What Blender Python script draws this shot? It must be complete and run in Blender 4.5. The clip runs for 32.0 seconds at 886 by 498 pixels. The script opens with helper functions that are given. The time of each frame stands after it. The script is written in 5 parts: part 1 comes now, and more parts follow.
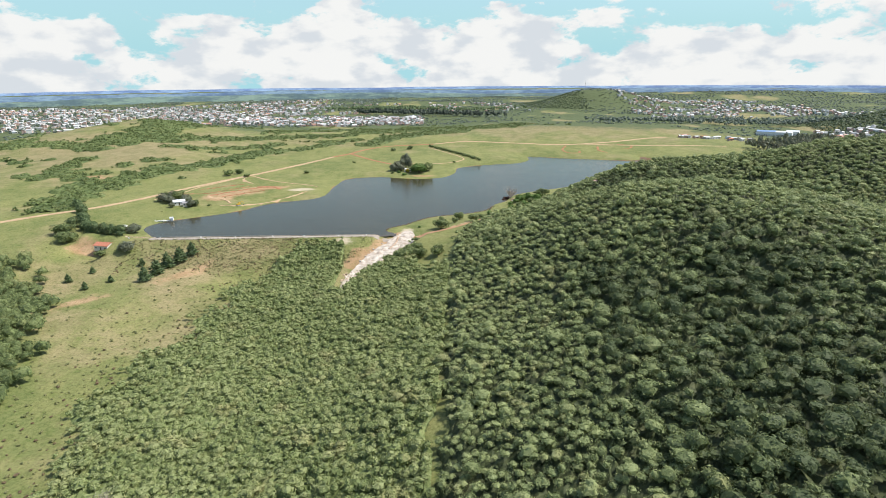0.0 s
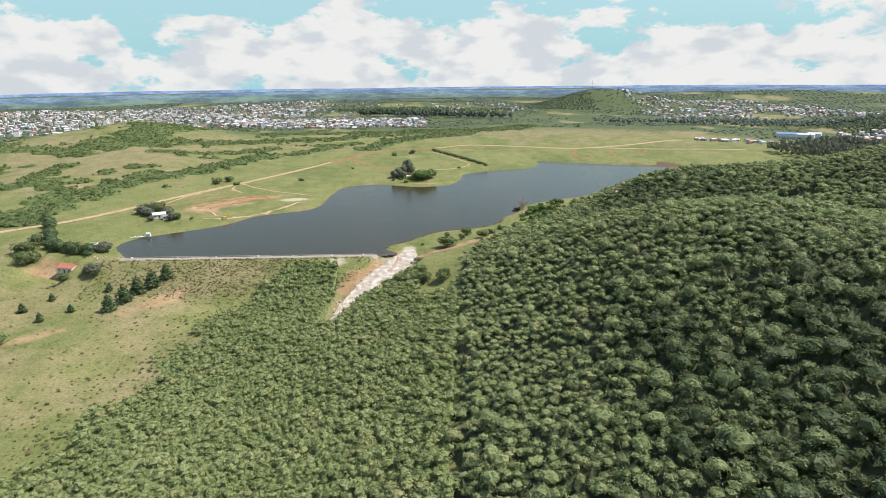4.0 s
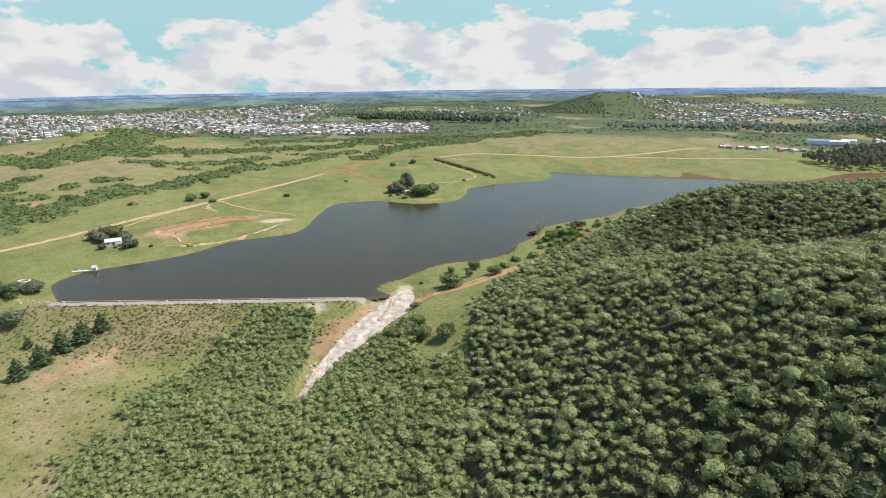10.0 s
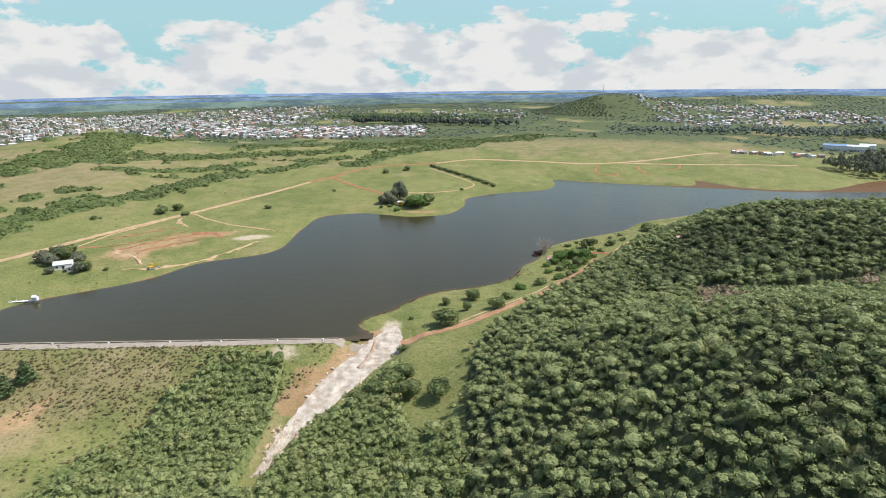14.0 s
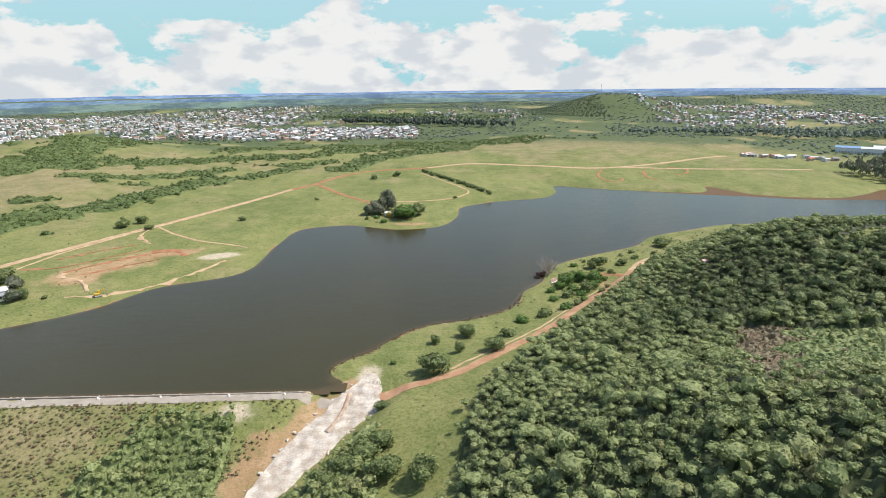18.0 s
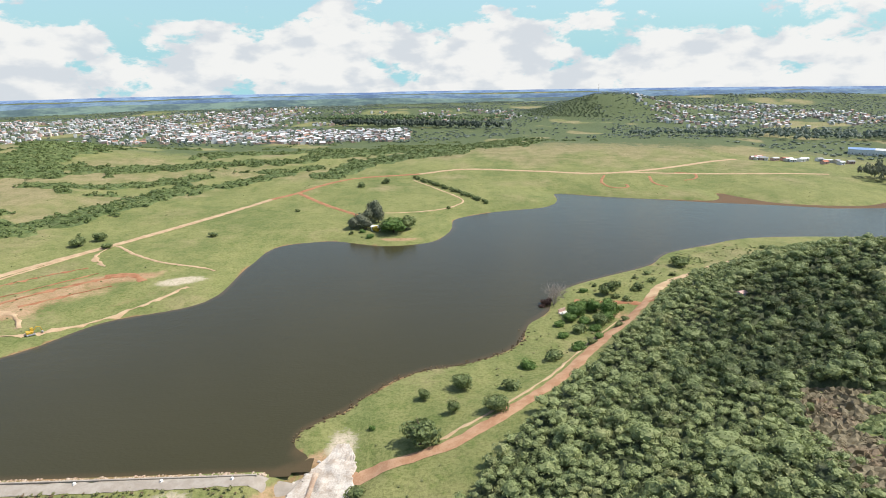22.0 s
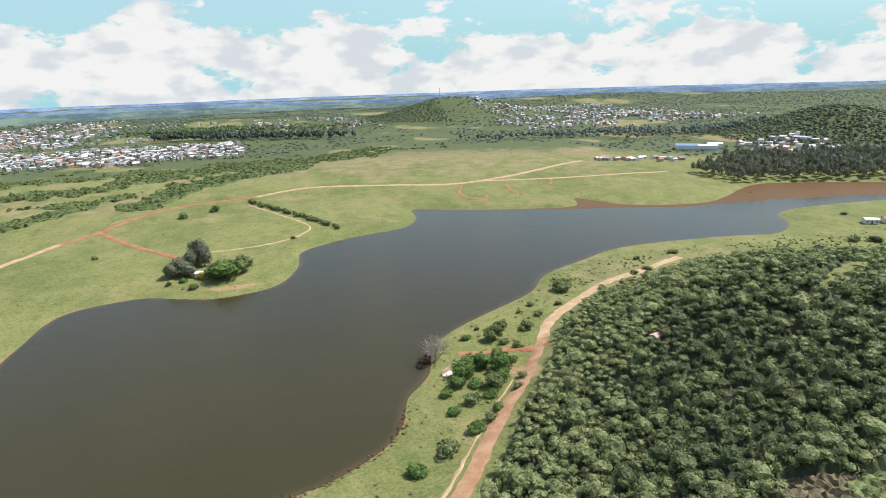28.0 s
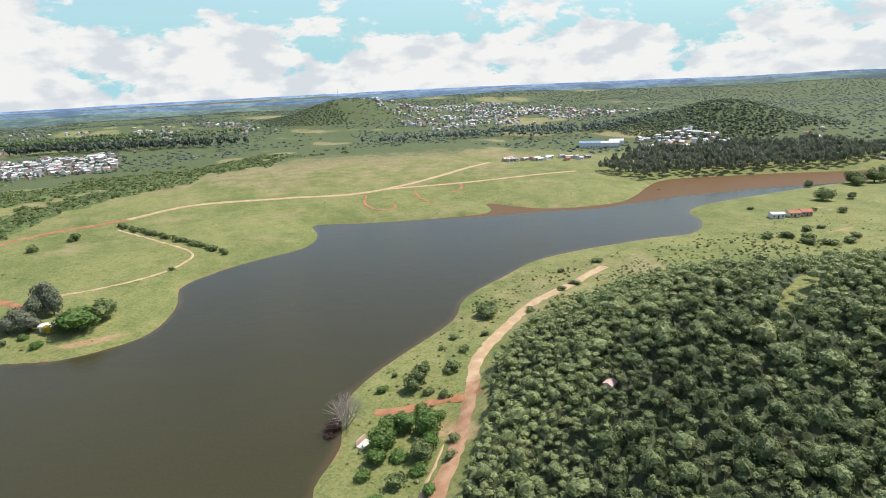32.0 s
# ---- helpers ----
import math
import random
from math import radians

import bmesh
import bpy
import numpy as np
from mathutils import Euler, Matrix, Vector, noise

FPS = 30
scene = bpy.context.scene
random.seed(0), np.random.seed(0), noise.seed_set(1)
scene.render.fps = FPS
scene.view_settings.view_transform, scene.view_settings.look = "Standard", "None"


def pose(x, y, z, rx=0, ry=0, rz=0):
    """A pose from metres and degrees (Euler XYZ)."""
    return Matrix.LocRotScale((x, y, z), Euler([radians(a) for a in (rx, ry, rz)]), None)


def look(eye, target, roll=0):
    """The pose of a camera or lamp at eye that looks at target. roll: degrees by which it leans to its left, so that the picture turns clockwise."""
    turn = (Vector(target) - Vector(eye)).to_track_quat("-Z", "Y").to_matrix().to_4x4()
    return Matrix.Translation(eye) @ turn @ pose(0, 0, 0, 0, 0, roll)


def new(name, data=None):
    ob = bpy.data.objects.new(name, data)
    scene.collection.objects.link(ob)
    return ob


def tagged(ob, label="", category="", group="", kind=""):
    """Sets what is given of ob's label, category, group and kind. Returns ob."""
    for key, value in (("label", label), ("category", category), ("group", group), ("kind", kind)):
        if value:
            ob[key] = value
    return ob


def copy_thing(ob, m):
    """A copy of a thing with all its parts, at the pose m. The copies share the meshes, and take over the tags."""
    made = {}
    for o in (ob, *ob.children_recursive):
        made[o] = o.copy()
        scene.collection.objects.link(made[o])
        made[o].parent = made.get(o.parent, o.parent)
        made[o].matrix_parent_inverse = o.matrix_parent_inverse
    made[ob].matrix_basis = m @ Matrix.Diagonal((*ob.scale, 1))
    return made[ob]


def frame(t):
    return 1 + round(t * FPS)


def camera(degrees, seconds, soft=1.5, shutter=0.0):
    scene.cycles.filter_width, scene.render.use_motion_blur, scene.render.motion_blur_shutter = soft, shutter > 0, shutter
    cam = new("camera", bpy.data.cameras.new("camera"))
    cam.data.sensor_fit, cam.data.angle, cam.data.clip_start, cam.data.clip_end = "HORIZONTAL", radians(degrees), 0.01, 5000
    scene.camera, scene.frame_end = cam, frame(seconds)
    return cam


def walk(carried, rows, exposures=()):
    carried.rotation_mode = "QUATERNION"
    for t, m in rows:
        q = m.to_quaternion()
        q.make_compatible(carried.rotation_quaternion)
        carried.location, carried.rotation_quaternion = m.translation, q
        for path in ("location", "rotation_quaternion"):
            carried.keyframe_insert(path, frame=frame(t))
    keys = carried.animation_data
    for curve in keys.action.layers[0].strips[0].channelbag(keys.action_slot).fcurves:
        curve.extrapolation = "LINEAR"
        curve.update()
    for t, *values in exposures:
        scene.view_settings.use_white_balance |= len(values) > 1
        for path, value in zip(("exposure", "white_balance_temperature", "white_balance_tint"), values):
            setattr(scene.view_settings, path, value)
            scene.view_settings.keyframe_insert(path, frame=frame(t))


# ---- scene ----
cam = camera(75.45, 32.0, soft=0.9)


def view(x, y, z, yaw, pitch, lean):
    """A camera pose from its place, its turn to the left, its tilt up and its lean to the left."""
    return pose(x, y, z, 0, 0, yaw) @ pose(0, 0, 0, 90 + pitch) @ pose(0, 0, 0, 0, 0, lean)


PATH = [
    (0.0, view(-0.22, -0.21, 100.00, -0.91, -16.86, -0.51)),
    (1.5, view(-0.86, 15.70, 99.95, -0.83, -16.87, -0.56)),
    (3.0, view(-1.38, 31.54, 99.90, -0.75, -16.87, -0.62)),
    (4.5, view(-1.68, 47.44, 99.83, -0.61, -16.80, -0.66)),
    (6.0, view(-1.71, 63.45, 99.77, -0.48, -16.74, -0.69)),
    (8.0, view(-1.33, 85.02, 99.67, -0.33, -16.65, -0.72)),
    (10.0, view(-0.52, 106.80, 99.60, -0.32, -16.55, -0.73)),
    (12.0, view(0.54, 128.61, 99.53, -0.39, -16.47, -0.70)),
    (14.0, view(1.98, 150.00, 99.44, -0.49, -16.43, -0.70)),
    (16.0, view(3.66, 170.75, 99.34, -0.62, -16.45, -0.69)),
    (18.0, view(5.28, 191.02, 99.29, -0.95, -16.50, -0.76)),
    (20.0, view(6.76, 211.00, 99.31, -1.33, -16.53, -0.91)),
    (21.5, view(7.72, 225.94, 99.38, -1.45, -16.52, -0.99)),
    (22.5, view(8.27, 235.93, 99.44, -1.46, -16.49, -1.00)),
    (23.0, view(8.56, 240.85, 99.49, -1.97, -16.46, -1.00)),
    (23.5, view(8.68, 245.75, 99.54, -3.76, -16.44, -1.08)),
    (24.0, view(8.83, 250.60, 99.59, -5.07, -16.43, -1.18)),
    (24.5, view(9.01, 255.41, 99.66, -6.43, -16.41, -1.26)),
    (25.0, view(9.25, 260.19, 99.72, -8.11, -16.40, -1.35)),
    (25.5, view(9.80, 264.80, 99.78, -9.54, -16.39, -1.44)),
    (26.5, view(11.10, 273.93, 99.92, -12.49, -16.38, -1.64)),
    (27.5, view(12.72, 283.02, 100.08, -15.44, -16.37, -1.83)),
    (28.0, view(13.83, 287.34, 100.13, -16.61, -16.38, -1.93)),
    (28.5, view(15.08, 291.67, 100.20, -18.12, -16.42, -2.00)),
    (29.0, view(16.44, 296.03, 100.27, -19.36, -16.45, -2.07)),
    (29.5, view(17.95, 300.43, 100.35, -20.18, -16.50, -2.14)),
    (30.0, view(19.63, 304.87, 100.43, -20.68, -16.53, -2.21)),
    (30.5, view(21.04, 309.24, 100.48, -21.15, -16.59, -2.32)),
    (31.0, view(22.64, 313.68, 100.54, -22.58, -16.65, -2.44)),
    (31.5, view(24.47, 318.22, 100.60, -24.49, -16.70, -2.56)),
    (32.0, view(26.53, 322.87, 100.67, -26.07, -16.76, -2.68)),
]
walk(cam, PATH, [(0.0, 0.26), (6.0, 0.12), (13.0, 0.10), (19.0, 0.21), (25.0, 0.24), (32.0, 0.24)])

# ---------------------------------------------------------------- sun, sky
SUN_AZ, SUN_EL = 84.0, 54.0          # degrees clockwise from +y, above the horizon
lamp = bpy.data.lights.new("sun", "SUN")
lamp.energy, lamp.angle, lamp.color = 4.8, radians(0.53), (1.0, 0.95, 0.86)
sun = new("sun", lamp)
_a, _e = radians(SUN_AZ), radians(SUN_EL)
SUN_DIR = Vector((math.sin(_a) * math.cos(_e), math.cos(_a) * math.cos(_e), math.sin(_e)))
sun.matrix_world = look(SUN_DIR * 900, (0, 0, 0))

world = bpy.data.worlds.new("world")
scene.world = world
world.use_nodes = True


def node(tree, kind, ins=None, **props):
    """A node of that kind, with props set and its inputs given as values or as sockets to link."""
    n = tree.nodes.new(kind)
    for k, v in props.items():
        setattr(n, k, v)
    for k, v in (ins or {}).items():
        s = n.inputs[k]
        if isinstance(v, bpy.types.NodeSocket):
            tree.links.new(v, s)
        elif isinstance(v, tuple) and len(v) == 3 and s.type == "RGBA":
            s.default_value = (*v, 1)
        else:
            s.default_value = v
    return n


def maths(tree, op, a, b=0.0, c=0.0, clamp=False):
    return node(tree, "ShaderNodeMath", {0: a, 1: b, 2: c}, operation=op, use_clamp=clamp).outputs[0]


def ramp(tree, fac, lo, hi, a=0.0, b=1.0):
    return node(tree, "ShaderNodeMapRange", {0: fac, 1: lo, 2: hi, 3: a, 4: b}, interpolation_type="SMOOTHSTEP").outputs[0]


def blend(tree, fac, a, b, mode="MIX"):
    n = node(tree, "ShaderNodeMix", data_type="RGBA", blend_type=mode)
    for s, v in ((n.inputs[0], fac), (n.inputs[6], a), (n.inputs[7], b)):
        if isinstance(v, bpy.types.NodeSocket):
            tree.links.new(v, s)
        else:
            s.default_value = (*v, 1) if isinstance(v, tuple) else v
    return n.outputs[2]


def build_sky():
    t = world.node_tree
    t.nodes.clear()
    out = node(t, "ShaderNodeOutputWorld")
    sky = node(t, "ShaderNodeTexSky", sky_type="NISHITA", sun_disc=False, sun_elevation=radians(SUN_EL),
               sun_rotation=radians(SUN_AZ), altitude=150.0, air_density=1.0, dust_density=1.4)
    d = node(t, "ShaderNodeTexCoord").outputs["Generated"]
    sep = node(t, "ShaderNodeSeparateXYZ", {0: d})
    up = sep.outputs[2]
    flat = node(t, "ShaderNodeVectorMath", {0: d, 1: (1.0, 1.0, 2.1)}, operation="MULTIPLY").outputs[0]
    big = node(t, "ShaderNodeTexNoise", {"Vector": flat, "Scale": 8.5, "Detail": 9.0, "Roughness": 0.60, "Distortion": 0.15}).outputs[0]
    low = ramp(t, up, 0.02, 0.13, 0.15, -0.08)
    mask = ramp(t, maths(t, "ADD", big, low), 0.485, 0.555)
    shade = node(t, "ShaderNodeTexNoise", {"Vector": node(t, "ShaderNodeVectorMath", {0: flat, 1: (0.0, 0.0, 0.035)}, operation="ADD").outputs[0],
                                           "Scale": 15.0, "Detail": 7.0}).outputs[0]
    cloud = blend(t, ramp(t, shade, 0.38, 0.56), (0.575, 0.615, 0.655), (0.760, 0.765, 0.755))
    air = blend(t, ramp(t, up, 0.0, 0.30), (0.34, 0.60, 0.66), node(t, "ShaderNodeVectorMath", {0: sky.outputs[0], 1: (0.15, 0.15, 0.15)}, operation="MULTIPLY").outputs[0])
    col = blend(t, mask, air, cloud)
    bg = node(t, "ShaderNodeBackground", {"Color": col, "Strength": 1.0})
    t.links.new(bg.outputs[0], out.inputs[0])


build_sky()

# ---------------------------------------------------------------- materials


def material(name):
    m = bpy.data.materials.new(name)
    m.use_nodes = True
    t = m.node_tree
    t.nodes.clear()
    return m, t


def finish(m, t, col, rough=0.9, bump=None, strength=0.3, dist=0.1, metal=0.0, extra=None):
    b = node(t, "ShaderNodeBsdfPrincipled", {"Roughness": rough, "Metallic": metal})
    b.inputs["Specular IOR Level"].default_value = 0.25
    if isinstance(col, bpy.types.NodeSocket):
        t.links.new(col, b.inputs["Base Color"])
    else:
        b.inputs["Base Color"].default_value = (*col, 1)
    for k, v in (extra or {}).items():
        if isinstance(v, bpy.types.NodeSocket):
            t.links.new(v, b.inputs[k])
        else:
            b.inputs[k].default_value = v
    if bump is not None:
        bn = node(t, "ShaderNodeBump", {"Height": bump, "Strength": strength, "Distance": dist})
        t.links.new(bn.outputs[0], b.inputs["Normal"])
    t.links.new(b.outputs[0], node(t, "ShaderNodeOutputMaterial").inputs[0])
    return m


def noise_of(t, scale, detail=4.0, rough=0.55, vec=None, w=0.0):
    if vec is None:
        vec = node(t, "ShaderNodeNewGeometry").outputs["Position"]
    if w:
        vec = node(t, "ShaderNodeVectorMath", {0: vec, 1: (w, w * 1.7, w * 0.6)}, operation="ADD").outputs[0]
    return node(t, "ShaderNodeTexNoise", {"Vector": vec, "Scale": scale, "Detail": detail, "Roughness": rough}).outputs[0]


def attr(t, name):
    return node(t, "ShaderNodeAttribute", attribute_name=name).outputs["Fac"]


def plain(name, a, b, scale, rough=0.85, bump=0.2, dist=0.05, metal=0.0):
    """A two-tone weathered surface at a real-world scale."""
    m, t = material(name)
    n1, n2 = noise_of(t, scale, 5), noise_of(t, scale * 9, 3)
    f = ramp(t, maths(t, "ADD", maths(t, "MULTIPLY", n1, 0.7), maths(t, "MULTIPLY", n2, 0.3)), 0.35, 0.66)
    return finish(m, t, blend(t, f, a, b), rough, n2, bump, dist, metal)


def foliage(name, dark, mid, light, spread=1.0):
    m, t = material(name)
    tint = attr(t, "tint")
    n = noise_of(t, 0.02, 3)
    fine = maths(t, "ADD", maths(t, "MULTIPLY", noise_of(t, 1.1, 3, 0.6), 0.5), maths(t, "MULTIPLY", noise_of(t, 3.6, 3, 0.7), 0.5))
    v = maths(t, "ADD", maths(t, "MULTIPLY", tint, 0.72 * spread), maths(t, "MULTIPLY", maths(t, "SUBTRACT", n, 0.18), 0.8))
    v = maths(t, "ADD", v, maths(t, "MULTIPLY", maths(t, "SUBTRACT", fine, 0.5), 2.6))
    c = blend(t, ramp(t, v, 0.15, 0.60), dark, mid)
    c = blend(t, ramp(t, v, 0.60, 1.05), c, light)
    c = blend(t, ramp(t, noise_of(t, 0.11, 2, 0.5, None, 57.0), 0.52, 0.72, 0.0, 0.55), c, blend(t, 1.0, c, (1.30, 1.06, 1.15), "MULTIPLY"))
    d = node(t, "ShaderNodeBsdfPrincipled", {"Base Color": c, "Roughness": 0.62})
    d.inputs["Specular IOR Level"].default_value = 0.3
    bn = node(t, "ShaderNodeBump", {"Height": fine, "Strength": 0.6, "Distance": 0.3})
    t.links.new(bn.outputs[0], d.inputs["Normal"])
    tr = node(t, "ShaderNodeBsdfTranslucent", {"Color": blend(t, 0.5, c, light)})
    mx = node(t, "ShaderNodeMixShader", {0: 0.30, 1: d.outputs[0], 2: tr.outputs[0]})
    t.links.new(mx.outputs[0], node(t, "ShaderNodeOutputMaterial").inputs[0])
    return m


M_WOOD_LEAF = foliage("forest_leaves", (0.087, 0.118, 0.050), (0.190, 0.236, 0.096), (0.312, 0.360, 0.158))
# dark-leaved trees; the cloud shadow over them is put into the colour too
M_SHADED_GROVE = foliage("shaded_grove_leaves", (0.034, 0.050, 0.038), (0.058, 0.080, 0.058), (0.090, 0.115, 0.082))
M_BELT = foliage("belt_leaves", (0.075, 0.110, 0.036), (0.128, 0.175, 0.056), (0.205, 0.250, 0.092))
M_SCRUB = foliage("scrub_leaves", (0.120, 0.165, 0.058), (0.212, 0.264, 0.097), (0.322, 0.362, 0.160))
M_TREE = foliage("tree_leaves", (0.075, 0.110, 0.042), (0.145, 0.190, 0.070), (0.240, 0.285, 0.115))
M_BRIGHT = foliage("bright_leaves", (0.065, 0.120, 0.030), (0.105, 0.185, 0.042), (0.160, 0.250, 0.065))
M_GREY = foliage("eucalyptus_leaves", (0.105, 0.125, 0.080), (0.160, 0.180, 0.115), (0.235, 0.250, 0.170))
M_PINE = foliage("pine_needles", (0.070, 0.110, 0.050), (0.115, 0.170, 0.070), (0.170, 0.225, 0.100))
M_YELLOW = foliage("yellow_blossom", (0.35, 0.26, 0.03), (0.50, 0.38, 0.04), (0.60, 0.48, 0.08))
M_TUFT = foliage("grass_tufts", (0.130, 0.150, 0.060), (0.205, 0.220, 0.092), (0.290, 0.280, 0.135))
# distance haze put into the leaf colour: greyer and bluer than nearby trees
M_FAR_HAZY = foliage("hazy_far_trees", (0.085, 0.122, 0.095), (0.132, 0.172, 0.134), (0.190, 0.228, 0.180))
M_HILL = foliage("hill_trees", (0.055, 0.082, 0.040), (0.092, 0.128, 0.062), (0.145, 0.185, 0.092))
M_DEAD = plain("dead_wood", (0.30, 0.26, 0.22), (0.44, 0.39, 0.34), 3.0)
M_BARK = plain("bark", (0.09, 0.065, 0.045), (0.17, 0.13, 0.095), 2.0, 0.95, 0.5)
# brush colour darkened so the gaps below the crowns look shaded
M_SHADE_LEAF = foliage("shaded_understorey_leaves", (0.044, 0.060, 0.025), (0.080, 0.102, 0.041), (0.125, 0.150, 0.062))
M_BUSH_DRY = foliage("dry_bush", (0.12, 0.085, 0.05), (0.17, 0.12, 0.07), (0.21, 0.17, 0.09))
M_DRY_BRUSH = foliage("dry_brush_leaves", (0.170, 0.140, 0.082), (0.238, 0.198, 0.118), (0.305, 0.258, 0.160))
M_RUST = foliage("rust_brush", (0.060, 0.030, 0.022), (0.100, 0.052, 0.038), (0.150, 0.085, 0.060))
M_STEM = plain("yellow_steel", (0.48, 0.30, 0.03), (0.58, 0.38, 0.06), 1.5, 0.5, 0.1)
M_ROAD = plain("dirt_road", (0.385, 0.262, 0.155), (0.500, 0.368, 0.232), 0.25, 0.95)
M_BANKROAD = plain("bank_road", (0.33, 0.180, 0.100), (0.455, 0.285, 0.175), 0.25, 0.95)
M_REDROAD = plain("red_earth_road", (0.265, 0.115, 0.058), (0.375, 0.195, 0.105), 0.2, 0.95)
M_CREST = plain("gravel_crest", (0.29, 0.25, 0.205), (0.37, 0.33, 0.28), 0.4, 0.95)
M_CONC = plain("pale_concrete", (0.50, 0.48, 0.44), (0.64, 0.62, 0.58), 0.8, 0.85)
M_ROCK = plain("pale_rock", (0.36, 0.295, 0.235), (0.58, 0.535, 0.475), 0.3, 0.9, 0.6, 0.3)
M_ROCK_RED = plain("rusty_rock", (0.36, 0.24, 0.16), (0.55, 0.44, 0.34), 0.4, 0.9, 0.6, 0.3)
M_WHITE = plain("white_paint", (0.70, 0.70, 0.68), (0.82, 0.82, 0.80), 0.7, 0.6, 0.05)
M_CREAM = plain("cream_render", (0.60, 0.55, 0.46), (0.70, 0.66, 0.58), 0.7, 0.8, 0.1)
M_PINK = plain("pink_render", (0.52, 0.33, 0.28), (0.62, 0.44, 0.38), 0.7, 0.8, 0.1)
M_TILE = plain("clay_roof_tiles", (0.38, 0.13, 0.08), (0.50, 0.22, 0.14), 1.2, 0.8, 0.3)
M_ZINC = plain("pale_metal_sheet", (0.55, 0.57, 0.58), (0.70, 0.71, 0.72), 0.6, 0.5, 0.1)
M_GREYROOF = plain("grey_roof_sheet", (0.24, 0.24, 0.25), (0.36, 0.36, 0.36), 0.6, 0.6, 0.1)
M_BLUEROOF = plain("blue_roof_sheet", (0.16, 0.27, 0.46), (0.25, 0.36, 0.55), 0.6, 0.5, 0.1)
M_DARKGLASS = plain("dark_window_glass", (0.02, 0.022, 0.025), (0.04, 0.045, 0.05), 2.0, 0.15, 0.0)
M_STEEL = plain("grey_steel", (0.20, 0.20, 0.21), (0.30, 0.30, 0.31), 2.0, 0.5, 0.1, 0.02, 0.6)


def ground_material():
    m, t = material("ground")
    pos = node(t, "ShaderNodeNewGeometry").outputs["Position"]
    broad, mid, fine = noise_of(t, 0.011, 4), noise_of(t, 0.07, 5, 0.6), noise_of(t, 0.9, 5, 0.7)
    streak = noise_of(t, 0.05, 5, 0.7, node(t, "ShaderNodeVectorMath", {0: pos, 1: (1.0, 0.35, 1.0)}, operation="MULTIPLY").outputs[0], 31.0)
    v = maths(t, "ADD", maths(t, "ADD", maths(t, "MULTIPLY", broad, 0.35), maths(t, "MULTIPLY", mid, 0.4)), maths(t, "MULTIPLY", streak, 0.35))
    grass = blend(t, ramp(t, v, 0.40, 0.66), (0.142, 0.168, 0.056), (0.236, 0.236, 0.090))
    dryc = blend(t, ramp(t, mid, 0.35, 0.65), (0.235, 0.205, 0.100), (0.300, 0.250, 0.135))
    edge = maths(t, "MULTIPLY", maths(t, "SUBTRACT", maths(t, "ADD", mid, fine), 1.0), 0.95)
    dry = ramp(t, maths(t, "ADD", attr(t, "dry"), edge), 0.25, 0.85)
    c = blend(t, dry, grass, dryc)
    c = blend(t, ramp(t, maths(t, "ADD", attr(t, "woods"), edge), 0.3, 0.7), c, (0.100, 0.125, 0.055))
    # hill forest ground near-black: tree shade painted in between the crowns
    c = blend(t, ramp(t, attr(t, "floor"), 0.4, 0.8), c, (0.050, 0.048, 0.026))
    red = blend(t, ramp(t, maths(t, "ADD", maths(t, "MULTIPLY", mid, 0.6), maths(t, "MULTIPLY", fine, 0.4)), 0.36, 0.62), (0.34, 0.190, 0.105), (0.43, 0.300, 0.180))
    c = blend(t, ramp(t, maths(t, "ADD", attr(t, "bare"), edge), 0.32, 0.62), c, red)
    c = blend(t, ramp(t, maths(t, "ADD", attr(t, "sand"), edge), 0.35, 0.65), c, (0.50, 0.42, 0.32))
    c = blend(t, ramp(t, maths(t, "ADD", attr(t, "shore"), maths(t, "MULTIPLY", edge, 0.8)), 0.45, 0.75), c, (0.30, 0.185, 0.095))
    c = blend(t, ramp(t, fine, 0.44, 0.64, 0.0, 0.75), c, blend(t, 1.0, c, (0.52, 0.60, 0.46), "MULTIPLY"))
    c = blend(t, ramp(t, noise_of(t, 0.21, 5, 0.7, None, 13.0), 0.50, 0.68, 0.0, 0.8), c, blend(t, 1.0, c, (0.66, 0.78, 0.58), "MULTIPLY"))
    c = blend(t, ramp(t, noise_of(t, 0.4, 4, 0.7, None, 83.0), 0.56, 0.72, 0.0, 0.6), c, blend(t, 1.0, c, (1.25, 1.18, 1.3), "MULTIPLY"))
    h = maths(t, "ADD", maths(t, "MULTIPLY", fine, 0.6), maths(t, "MULTIPLY", noise_of(t, 0.3, 4), 1.0))
    return finish(m, t, c, 0.95, h, 0.7, 0.7)


